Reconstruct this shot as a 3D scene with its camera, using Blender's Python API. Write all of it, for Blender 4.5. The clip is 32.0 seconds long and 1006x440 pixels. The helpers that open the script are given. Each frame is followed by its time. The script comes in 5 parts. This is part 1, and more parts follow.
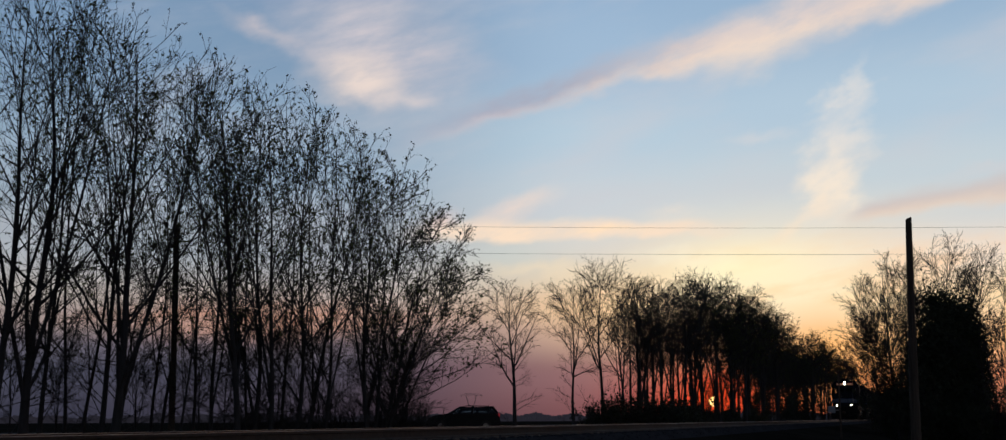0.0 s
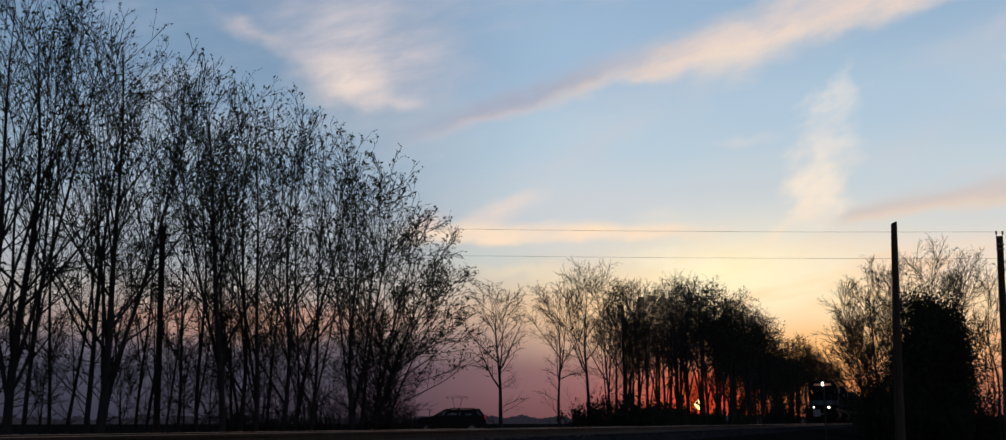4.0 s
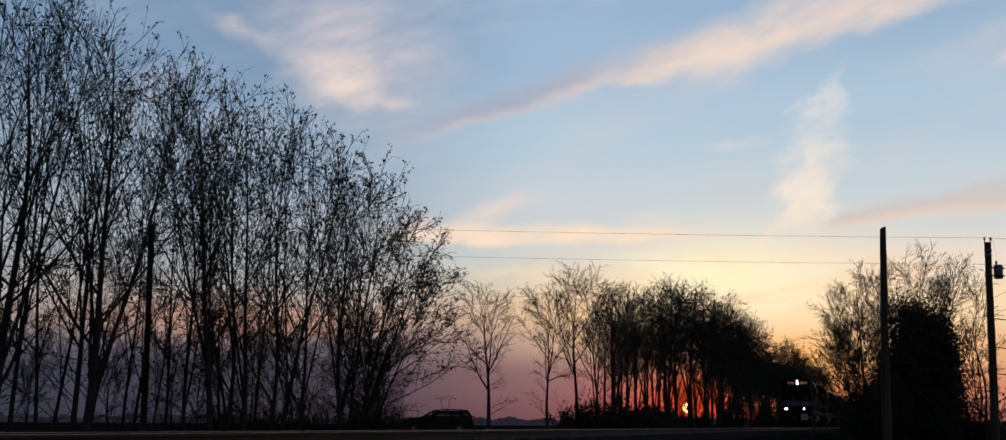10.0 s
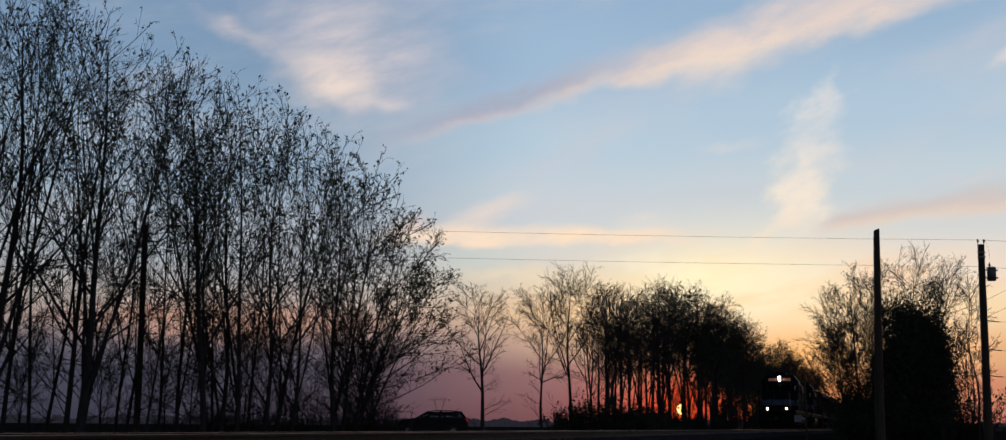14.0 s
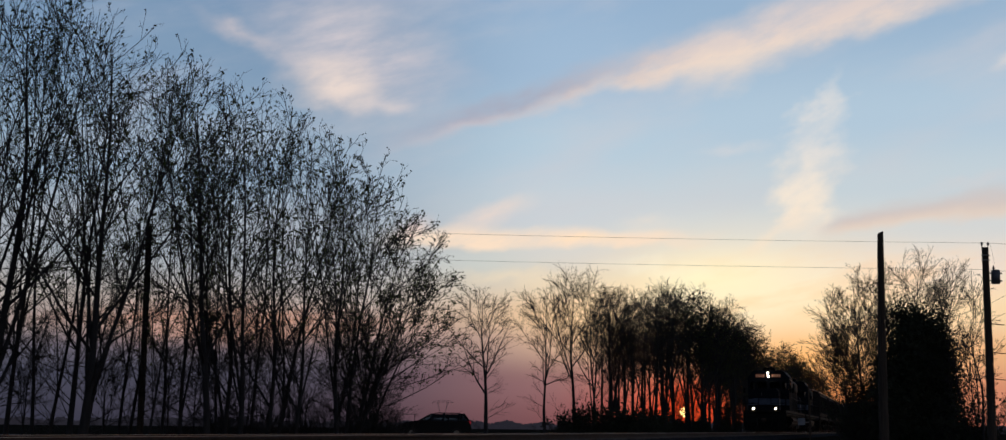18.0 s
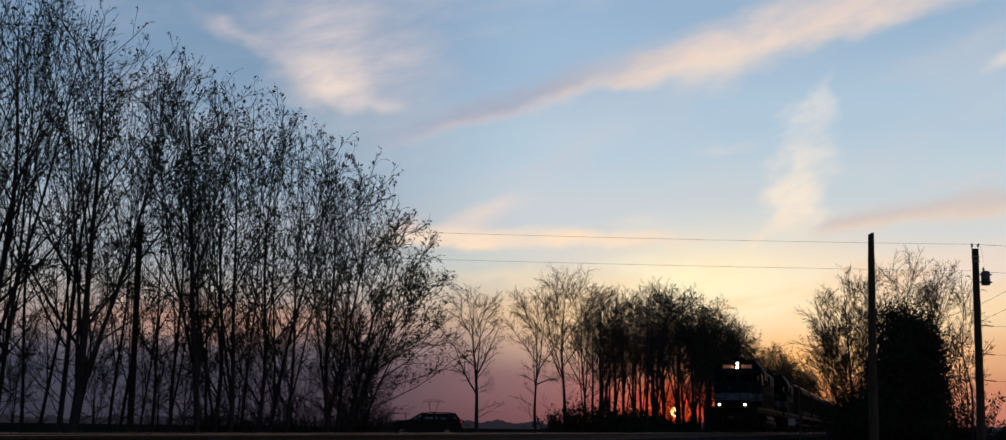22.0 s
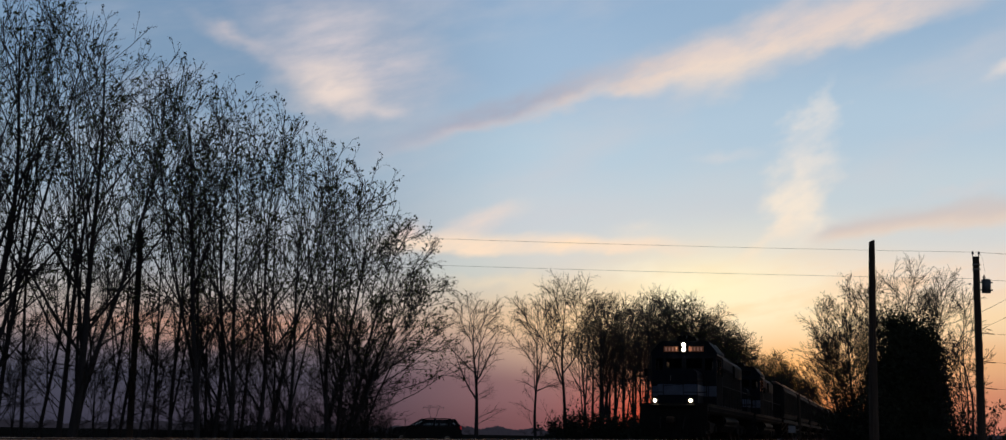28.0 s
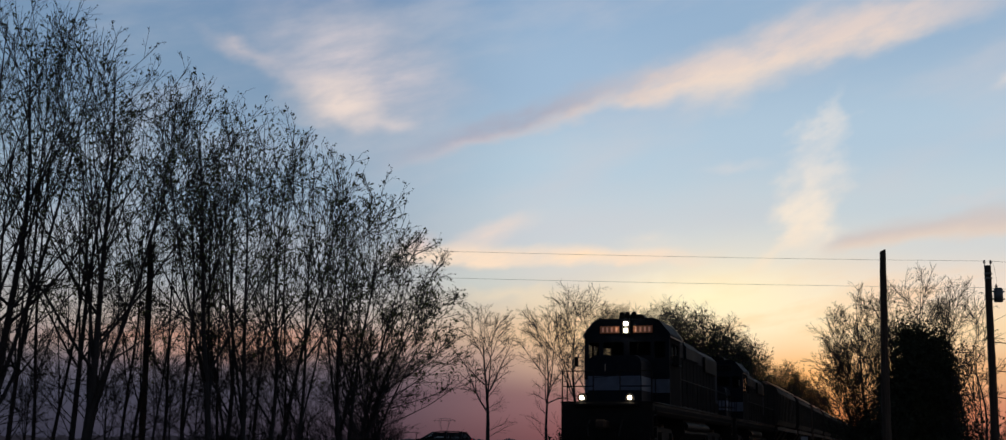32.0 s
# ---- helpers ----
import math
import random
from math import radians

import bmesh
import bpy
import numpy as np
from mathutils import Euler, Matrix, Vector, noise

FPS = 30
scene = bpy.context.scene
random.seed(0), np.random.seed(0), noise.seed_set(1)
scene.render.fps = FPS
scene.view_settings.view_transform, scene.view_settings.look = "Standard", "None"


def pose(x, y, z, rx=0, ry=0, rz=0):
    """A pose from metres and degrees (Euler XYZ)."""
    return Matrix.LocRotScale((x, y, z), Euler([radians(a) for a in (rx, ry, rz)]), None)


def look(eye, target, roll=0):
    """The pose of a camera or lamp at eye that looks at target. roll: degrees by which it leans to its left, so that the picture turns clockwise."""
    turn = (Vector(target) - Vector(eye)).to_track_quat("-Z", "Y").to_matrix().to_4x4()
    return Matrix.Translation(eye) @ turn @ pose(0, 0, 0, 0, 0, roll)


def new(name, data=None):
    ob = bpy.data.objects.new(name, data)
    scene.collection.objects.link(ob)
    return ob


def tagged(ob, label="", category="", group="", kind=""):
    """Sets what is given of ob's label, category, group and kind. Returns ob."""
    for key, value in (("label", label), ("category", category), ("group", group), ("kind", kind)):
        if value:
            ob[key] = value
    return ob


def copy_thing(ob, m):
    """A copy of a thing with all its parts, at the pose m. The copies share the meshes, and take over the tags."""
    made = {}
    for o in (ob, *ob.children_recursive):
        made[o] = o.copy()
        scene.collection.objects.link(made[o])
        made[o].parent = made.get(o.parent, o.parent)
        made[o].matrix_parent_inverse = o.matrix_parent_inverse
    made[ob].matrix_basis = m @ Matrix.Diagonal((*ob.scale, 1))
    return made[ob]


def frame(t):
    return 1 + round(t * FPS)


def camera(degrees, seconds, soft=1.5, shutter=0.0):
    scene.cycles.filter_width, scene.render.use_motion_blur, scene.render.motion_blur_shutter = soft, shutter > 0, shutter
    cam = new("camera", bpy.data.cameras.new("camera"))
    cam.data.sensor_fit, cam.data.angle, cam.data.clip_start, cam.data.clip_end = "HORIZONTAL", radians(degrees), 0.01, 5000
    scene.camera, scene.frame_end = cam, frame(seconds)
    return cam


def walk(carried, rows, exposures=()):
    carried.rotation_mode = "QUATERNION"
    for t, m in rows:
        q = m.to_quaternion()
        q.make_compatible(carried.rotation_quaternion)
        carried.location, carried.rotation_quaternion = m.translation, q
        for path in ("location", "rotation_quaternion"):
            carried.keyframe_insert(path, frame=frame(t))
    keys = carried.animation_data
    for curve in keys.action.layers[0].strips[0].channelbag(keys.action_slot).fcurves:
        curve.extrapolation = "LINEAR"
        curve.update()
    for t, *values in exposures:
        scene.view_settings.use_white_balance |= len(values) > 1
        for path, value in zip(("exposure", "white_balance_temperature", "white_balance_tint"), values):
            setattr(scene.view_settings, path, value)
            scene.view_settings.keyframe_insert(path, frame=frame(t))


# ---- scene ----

EYE = Vector((0.0, 0.0, 0.14))


def aim(yaw, tilt, roll):
    """The camera's pose on its stand, from degrees right of north, above level, and its lean."""
    a, p = radians(yaw), radians(tilt)
    return look(EYE, EYE + Vector((math.sin(a) * math.cos(p), math.cos(a) * math.cos(p), math.sin(p))), roll)


cam = camera(44.845, 32.0, 1.3)
walk(cam, [
    (0, aim(-1.337, 9.325, -0.235)),
    (0.5, aim(-1.219, 9.358, -0.128)),
    (1, aim(-1.157, 9.399, -0.100)),
    (1.5, aim(-1.026, 9.373, -0.061)),
    (2, aim(-0.898, 9.356, -0.106)),
    (2.5, aim(-0.782, 9.359, 0.025)),
    (3, aim(-0.712, 9.390, -0.049)),
    (3.5, aim(-0.740, 9.416, -0.081)),
    (5.5, aim(-0.523, 9.476, 0.137)),
    (6, aim(-0.516, 9.485, 0.163)),
    (6.5, aim(-0.503, 9.541, 0.236)),
    (7, aim(-0.368, 9.494, 0.296)),
    (7.5, aim(-0.365, 9.492, 0.238)),
    (8, aim(-0.444, 9.481, 0.199)),
    (8.5, aim(-0.430, 9.471, 0.264)),
    (9, aim(-0.408, 9.477, 0.297)),
    (9.5, aim(-0.294, 9.485, 0.371)),
    (10, aim(-0.232, 9.507, 0.407)),
    (10.5, aim(-0.257, 9.525, 0.359)),
    (11, aim(-0.168, 9.590, 0.488)),
    (11.5, aim(-0.148, 9.602, 0.532)),
    (12, aim(-0.081, 9.610, 0.508)),
    (12.5, aim(-0.086, 9.606, 0.615)),
    (13, aim(0.000, 9.600, 0.653)),
    (13.5, aim(0.101, 9.587, 0.670)),
    (14, aim(0.043, 9.569, 0.471)),
    (14.5, aim(-0.081, 9.580, 0.530)),
    (16.5, aim(-0.004, 9.591, 0.623)),
    (17, aim(-0.024, 9.627, 0.671)),
    (17.5, aim(-0.072, 9.663, 0.614)),
    (18, aim(-0.126, 9.682, 0.559)),
    (18.5, aim(-0.140, 9.716, 0.645)),
    (19, aim(-0.064, 9.729, 0.693)),
    (19.5, aim(-0.085, 9.729, 0.722)),
    (20, aim(0.051, 9.703, 0.771)),
    (20.5, aim(0.051, 9.683, 0.814)),
    (21, aim(0.200, 9.666, 0.889)),
    (21.5, aim(0.258, 9.675, 0.794)),
    (22, aim(0.278, 9.662, 0.732)),
    (22.5, aim(0.175, 9.670, 0.725)),
    (23, aim(0.135, 9.673, 0.710)),
    (23.5, aim(0.244, 9.655, 0.826)),
    (24, aim(0.314, 9.632, 0.868)),
    (24.5, aim(0.275, 9.633, 0.912)),
    (25, aim(0.195, 9.613, 0.859)),
    (25.5, aim(0.074, 9.587, 0.676)),
    (27.5, aim(0.058, 9.967, 1.042)),
    (28, aim(0.241, 9.950, 0.939)),
    (28.5, aim(0.401, 9.980, 0.688)),
    (29, aim(0.169, 10.129, 0.570)),
    (29.5, aim(-0.018, 10.288, 0.357)),
    (30, aim(-0.203, 10.497, 0.176)),
    (30.5, aim(-0.360, 10.611, 0.352)),
    (31, aim(-0.401, 10.612, 0.425)),
    (31.5, aim(-0.322, 10.563, 0.518)),
    (32, aim(-0.233, 10.518, 0.605)),
])

# ---- sky and sun ----
SUN_AZ, SUN_EL = 8.33, 0.80
scene.view_settings.exposure = 0.0


def srgb(r, g, b):
    """A picture colour 0..255 as linear light."""
    return tuple(((v / 255 + 0.055) / 1.055) ** 2.4 if v > 10 else v / 255 / 12.92 for v in (r, g, b)) + (1.0,)


world = bpy.data.worlds.new("evening_sky")
scene.world = world
world.use_nodes = True
wn, wl = world.node_tree.nodes, world.node_tree.links
wn.clear()


def sock(node_in, v):
    if isinstance(v, bpy.types.NodeSocket):
        wl.new(v, node_in)
    else:
        node_in.default_value = v


def M(op, a, b=0.0, c=0.0, clamp=False):
    n = wn.new("ShaderNodeMath")
    n.operation, n.use_clamp = op, clamp
    for i, v in enumerate((a, b, c)):
        sock(n.inputs[i], v)
    return n.outputs[0]


def mixc(fac, a, b, blend="MIX"):
    n = wn.new("ShaderNodeMix")
    n.data_type, n.blend_type = "RGBA", blend
    sock(n.inputs[0], fac), sock(n.inputs[6], a), sock(n.inputs[7], b)
    return n.outputs[2]


def ramp(fac, stops, lo, hi):
    f = M("DIVIDE", M("SUBTRACT", fac, lo), hi - lo, clamp=True)
    n = wn.new("ShaderNodeValToRGB")
    n.color_ramp.interpolation = "EASE"
    while len(n.color_ramp.elements) < len(stops):
        n.color_ramp.elements.new(0.5)
    for e, (p, c) in zip(n.color_ramp.elements, stops):
        e.position, e.color = (p - lo) / (hi - lo), srgb(*c)
    sock(n.inputs[0], f)
    return n.outputs[0]


def smooth(v, a, b):
    n = wn.new("ShaderNodeMapRange")
    n.interpolation_type = "SMOOTHSTEP"
    sock(n.inputs[0], v)
    n.inputs[1].default_value, n.inputs[2].default_value = a, b
    return n.outputs[0]


coord = wn.new("ShaderNodeTexCoord")
split = wn.new("ShaderNodeSeparateXYZ")
wl.new(coord.outputs["Generated"], split.inputs[0])
DX, DY, DZ = split.outputs
AZ = M("MULTIPLY", M("ARCTAN2", DX, DY), 57.29578)
EL = M("MULTIPLY", M("ARCSINE", DZ), 57.29578)


def cloud_noise(sx, sy, turn, detail, rough, shift=0.0):
    """Streaky noise over azimuth and elevation in degrees; sx, sy are the lengths of its features, turn their slope."""
    c, s = math.cos(radians(turn)), math.sin(radians(turn))
    u = M("ADD", M("MULTIPLY", AZ, c), M("MULTIPLY", EL, s))
    v = M("SUBTRACT", M("MULTIPLY", EL, c), M("MULTIPLY", AZ, s))
    comb = wn.new("ShaderNodeCombineXYZ")
    sock(comb.inputs[0], M("DIVIDE", u, sx)), sock(comb.inputs[1], M("DIVIDE", v, sy)), sock(comb.inputs[2], shift)
    n = wn.new("ShaderNodeTexNoise")
    n.inputs["Scale"].default_value, n.inputs["Detail"].default_value, n.inputs["Roughness"].default_value = 1.0, detail, rough
    wl.new(comb.outputs[0], n.inputs["Vector"])
    return n.outputs[0]


FRAY = M("SUBTRACT", cloud_noise(3.4, 1.7, 13, 4, 0.5, 1.0), 0.5)
CURL = M("SUBTRACT", cloud_noise(1.7, 1.2, 16, 3, 0.5, 8.1), 0.5)
GRAIN = M("MULTIPLY_ADD", smooth(cloud_noise(2.2, 0.8, 17, 6, 0.58, 4.3), 0.26, 0.68), 0.42, 0.58)
SILK = smooth(cloud_noise(3.0, 0.42, 14, 5, 0.55, 6.6), 0.30, 0.70)


def bank(a, e, length, width, turn, wob=1.0, soft=0.5):
    """A bank of cloud centred at azimuth a, elevation e: a soft streak whose edge is frayed by noise."""
    c, s = math.cos(radians(turn)), math.sin(radians(turn))
    u = M("MULTIPLY_ADD", AZ, c / length, M("MULTIPLY_ADD", EL, s / length, -(a * c + e * s) / length))
    v = M("MULTIPLY_ADD", AZ, -s / width, M("MULTIPLY_ADD", EL, c / width, (a * s - e * c) / width))
    v = M("MULTIPLY_ADD", CURL, 1.2 * wob / width, v)
    d = M("SQRT", M("MULTIPLY_ADD", u, u, M("MULTIPLY", v, v)))
    return M("MULTIPLY", smooth(M("MULTIPLY_ADD", FRAY, 0.75 * wob, d), 1.0, 1.0 - soft * 2), GRAIN)


def arc(x, mid, *poly):
    """A polynomial in x about mid, lowest power first."""
    d = M("SUBTRACT", x, mid)
    r = poly[-1]
    for k in poly[-2::-1]:
        r = M("MULTIPLY_ADD", d, r, k)
    return r


def roll_cloud(centre, up, down, ends, fray=0.35, lo=0.35, hi=0.8):
    """A long roll of cloud along the azimuth: its middle line, thickness above and below in degrees, where it begins and fades.
    Gives the cover, and how high a point lies in it from -1 (under edge) to 1 (top)."""
    off = M("ADD", M("SUBTRACT", EL, centre), M("MULTIPLY_ADD", FRAY, fray * 1.6, M("MULTIPLY", CURL, fray)))
    side = M("DIVIDE", off, M("ADD", M("MULTIPLY", up, 0.5), M("MULTIPLY", down, 0.5)))
    cover = M("MINIMUM", smooth(M("DIVIDE", off, up), 1.15, 1.0 - hi), smooth(M("DIVIDE", M("MULTIPLY", off, -1.0), down), 1.05, 1.0 - lo))
    a, b, c, d = ends
    cover = M("MULTIPLY", cover, M("MULTIPLY", smooth(AZ, a, b), smooth(AZ, d, c)))
    return cover, side


west = ramp(EL, [(0.0, (100, 73, 84)), (2.2, (124, 95, 106)), (4.0, (172, 145, 139)), (5.2, (216, 187, 160)), (6.6, (220, 208, 186)), (8.2, (212, 212, 207)), (10.0, (198, 210, 217)),
                 (13.0, (180, 203, 219)), (17.0, (158, 185, 211)), (24.0, (122, 158, 196)), (45.0, (46, 68, 108)), (60.0, (22, 34, 58))], 0, 60)
south = ramp(EL, [(0.0, (50, 56, 73)), (2.2, (62, 68, 87)), (3.3, (92, 92, 108)), (4.6, (156, 143, 142)), (5.6, (176, 170, 166)), (8.0, (162, 172, 182)),
                  (12.0, (148, 171, 192)), (17.0, (125, 153, 182)), (24.0, (100, 134, 176)), (45.0, (40, 60, 98)), (60.0, (20, 32, 54))], 0, 60)
north = ramp(EL, [(0.0, (205, 100, 78)), (1.6, (224, 140, 96)), (3.2, (246, 190, 132)), (5.2, (250, 220, 176)), (7.2, (238, 220, 202)), (9.0, (210, 213, 212)),
                  (11.0, (194, 208, 216)), (14.0, (176, 199, 217)), (19.0, (150, 178, 205)), (26.0, (126, 160, 198)), (45.0, (46, 68, 108)), (60.0, (22, 34, 58))], 0, 60)
sky = mixc(smooth(AZ, -9.0, 3.0), south, west)
sky = mixc(smooth(AZ, 3.0, 13.0), sky, north)


def halo(a, e, wa, we):
    x, y = M("DIVIDE", M("SUBTRACT", AZ, a), wa), M("DIVIDE", M("SUBTRACT", EL, e), we)
    return M("EXPONENT", M("MULTIPLY", M("ADD", M("MULTIPLY", x, x), M("MULTIPLY", y, y)), -1.0))


def lay(cover, strength, colour):
    """One more cloud over the sky so far."""
    return mixc(M("MULTIPLY", cover, strength, clamp=True), sky, colour)


# thin veil over the whole sky, then the afterglow, low and red round the sun and pale above it
veil = M("MULTIPLY", smooth(cloud_noise(11.0, 3.6, 13, 6, 0.55, 9.0), 0.42, 0.78), M("MULTIPLY", smooth(EL, 4.0, 10.0), 0.46))
sky = mixc(veil, sky, srgb(204, 202, 208))
sky = lay(M("MULTIPLY", halo(-12.6, 4.7, 6.4, 0.9), M("MULTIPLY_ADD", SILK, 0.5, 0.5)), 0.85, srgb(222, 158, 128))
sky = lay(halo(-1.2, 7.6, 2.6, 0.7), 0.5, srgb(196, 208, 206))
sky = lay(halo(8.7, 0.8, 3.6, 2.3), 0.95, srgb(208, 54, 38))
sky = lay(halo(5.8, 5.0, 5.2, 1.7), 0.78, srgb(246, 203, 148))
sky = lay(halo(10.6, 6.4, 5.4, 2.2), 0.95, srgb(255, 241, 204))
sky = lay(halo(13.4, 2.6, 2.0, 1.8), 0.7, srgb(250, 176, 96))
sky = lay(M("MULTIPLY", smooth(AZ, 15.0, 25.0), smooth(EL, 6.5, 0.5)), 0.7, srgb(178, 126, 116))
wisp = cloud_noise(5.0, 1.2, 12, 6, 0.55, 3.0)
sky = lay(M("MULTIPLY", smooth(wisp, 0.42, 0.62), halo(12.5, 5.0, 6.5, 2.6)), 0.5, srgb(250, 200, 140))
sky = lay(M("MULTIPLY", smooth(wisp, 0.40, 0.60), halo(20.5, 6.9, 4.5, 0.9)), 0.75, srgb(244, 208, 172))
CREAM, ROSE = srgb(244, 219, 198), srgb(220, 204, 200)
# the long roll that climbs to the right, grey-lilac above, lit from below
line = arc(AZ, 6.5, 16.72, 0.239, -0.0036)
cover, v = roll_cloud(line, M("MAXIMUM", arc(AZ, 6.5, 1.3, 0.05, -0.001), 0.85), M("MAXIMUM", arc(AZ, 6.5, 1.25, 0.05, -0.0035), 0.85), (-8.6, -1.0, 17.0, 24.0), 0.75, 0.85, 1.0)
body = mixc(smooth(AZ, 0.0, 12.0), srgb(166, 172, 190), srgb(222, 208, 203))
under = mixc(smooth(AZ, -3.0, 9.0), srgb(196, 190, 198), srgb(242, 219, 201))
sky = lay(cover, M("MULTIPLY", GRAIN, 1.12), mixc(smooth(v, 0.25, -0.75), body, under))
cover = bank(11.0, 16.75, 4.2, 1.35, 15, 1.2, 0.6)
sky = lay(cover, 0.75, srgb(245, 222, 202))
sky = lay(bank(16.0, 18.9, 6.5, 1.4, 10, 1.2, 0.6), 0.55, ROSE)
sky = lay(bank(21.5, 19.2, 5.0, 0.9, 6, 1.2, 0.6), 0.35, ROSE)
# the ragged patch over the grove, bright along its foot
patch = bank(-7.4, 17.5, 7.2, 3.8, -22, 0.9, 0.5)
sky = lay(patch, M("MULTIPLY_ADD", SILK, 0.25, 0.78), srgb(206, 199, 205))
sky = lay(bank(-13.1, 17.95, 2.9, 0.7, -22, 1.0, 0.7), 0.6, srgb(226, 208, 204))
sky = lay(bank(-11.0, 17.2, 2.2, 0.8, -20, 1.0, 0.7), 0.35, srgb(222, 206, 204))
foot = M("MULTIPLY", bank(-8.2, 15.8, 3.5, 1.95, -6, 0.9, 0.5), smooth(M("MULTIPLY_ADD", CURL, 0.7, EL), 14.0, 14.7))
sky = lay(foot, 0.95, srgb(236, 218, 208))
sky = lay(bank(-5.8, 14.9, 2.0, 0.5, -4, 0.8, 0.6), 0.55, srgb(226, 212, 208))
# the curling plume, and the bar of cloud that meets its foot
ripple = M("ADD", M("MULTIPLY", CURL, 3.0), M("MULTIPLY", FRAY, 2.6))
middle = M("ADD", arc(EL, 12.3, 14.35, 0.22, 0.02), ripple)
width = M("MAXIMUM", arc(EL, 11.9, 1.75, -0.06, -0.062), 0.4)
across = M("ABSOLUTE", M("DIVIDE", M("SUBTRACT", AZ, middle), width))
plume = M("MULTIPLY", smooth(across, 1.15, 0.1), M("MULTIPLY", smooth(EL, 8.2, 9.6), smooth(EL, 17.0, 14.0)))
curls = M("MULTIPLY_ADD", smooth(cloud_noise(2.3, 1.15, 28, 6, 0.56, 12.0), 0.30, 0.64), 0.55, 0.45)
sky = lay(M("MULTIPLY", plume, curls), 1.0, mixc(smooth(EL, 13.5, 10.0), srgb(220, 219, 218), srgb(244, 230, 212)))
sky = lay(bank(13.3, 9.5, 2.3, 0.7, 28, 1.2, 0.6), 0.8, srgb(247, 228, 206))
sky = lay(bank(12.0, 8.5, 1.4, 0.6, 40, 1.0, 0.6), 0.6, srgb(250, 228, 200))
sky = lay(bank(10.9, 12.9, 2.6, 0.4, 4, 0.9, 0.6), 0.45, srgb(222, 216, 214))
cover, v = roll_cloud(arc(AZ, 18.2, 9.62, 0.115, -0.009), M("MAXIMUM", arc(AZ, 15.0, 0.62, 0.045), 0.1), M("MAXIMUM", arc(AZ, 15.0, 0.62, 0.03), 0.1), (13.9, 16.0, 40.0, 50.0), 0.5, 0.8, 1.0)
sky = lay(cover, 0.95, mixc(smooth(v, 0.5, -0.7), srgb(205, 194, 191), srgb(228, 208, 192)))
sky = lay(bank(21.0, 10.9, 4.0, 0.4, 8, 1.0, 0.6), 0.4, srgb(214, 206, 206))
sky = lay(bank(23.4, 16.2, 1.5, 0.45, 14, 0.8, 0.6), 0.85, srgb(236, 222, 212))
# low bright bands over the sunset
cover, v = roll_cloud(arc(AZ, 2.0, 8.75, 0.02, -0.002), M("MAXIMUM", arc(AZ, -4.0, 0.9, -0.035), 0.35), 0.5, (-7.0, -3.0, 5.5, 11.0), 0.5, 0.7, 0.9)
sky = lay(cover, M("MULTIPLY", GRAIN, 1.05), srgb(248, 223, 198))
sky = lay(bank(-0.7, 9.95, 3.3, 0.75, 20, 0.8, 0.6), 0.9, srgb(236, 216, 204))
sky = lay(bank(-4.3, 9.4, 1.3, 0.7, 10, 0.8, 0.6), 0.7, srgb(238, 206, 192))
sky = lay(bank(3.6, 8.85, 2.6, 0.28, 2, 0.8, 0.6), 0.8, srgb(254, 226, 192))
sky = lay(bank(6.6, 9.5, 2.2, 0.7, 6, 1.2, 0.6), 0.55, srgb(238, 224, 208))
sky = lay(bank(0.8, 7.0, 4.0, 0.6, -2, 1.2, 0.6), 0.6, srgb(242, 222, 190))
sky = lay(bank(8.0, 7.3, 6.0, 0.8, -4, 1.3, 0.7), 0.8, srgb(255, 247, 222))
sky = lay(bank(9.4, 6.8, 2.4, 0.5, 2, 1.0, 0.7), 0.9, srgb(255, 250, 214))
sky = lay(halo(9.6, 6.9, 2.8, 0.9), 0.5, srgb(255, 246, 198))
sky = lay(bank(13.0, 6.0, 4.5, 0.9, 14, 1.3, 0.7), 0.7, srgb(255, 244, 210))
# away from the sunset the sky is darker
away = M("SUBTRACT", 1.0, M("MULTIPLY", smooth(M("ABSOLUTE", M("SUBTRACT", AZ, SUN_AZ)), 25.0, 75.0), 0.62))
sky = mixc(1.0, sky, away, "MULTIPLY")
below = smooth(EL, -0.05, -3.0)
sky = mixc(below, sky, srgb(40, 36, 40))
# the sun's disc, dimmed by the haze
sun_vec = (math.sin(radians(SUN_AZ)) * math.cos(radians(SUN_EL)), math.cos(radians(SUN_AZ)) * math.cos(radians(SUN_EL)), math.sin(radians(SUN_EL)))
dot = wn.new("ShaderNodeVectorMath")
dot.operation = "DOT_PRODUCT"
wl.new(coord.outputs["Generated"], dot.inputs[0])
dot.inputs[1].default_value = sun_vec
off = M("MULTIPLY", M("ARCCOSINE", M("MINIMUM", dot.outputs["Value"], 1.0)), 57.29578)
sky = mixc(M("MULTIPLY", smooth(off, 1.7, 0.1), 0.85), sky, srgb(232, 66, 36))
sky = mixc(smooth(off, 0.25, 0.16), sky, (11.0, 6.2, 2.0, 1.0))

air = wn.new("ShaderNodeTexSky")
air.sky_type, air.sun_disc = "NISHITA", False
air.sun_elevation, air.sun_rotation = radians(SUN_EL), radians(SUN_AZ)
bg_air, bg_sky, both, out_w = (wn.new(k) for k in ("ShaderNodeBackground", "ShaderNodeBackground", "ShaderNodeAddShader", "ShaderNodeOutputWorld"))
wl.new(air.outputs[0], bg_air.inputs[0]), wl.new(sky, bg_sky.inputs[0])
bg_air.inputs[1].default_value, bg_sky.inputs[1].default_value = 0.004, 1.0
wl.new(bg_air.outputs[0], both.inputs[0]), wl.new(bg_sky.outputs[0], both.inputs[1])
wl.new(both.outputs[0], out_w.inputs[0])

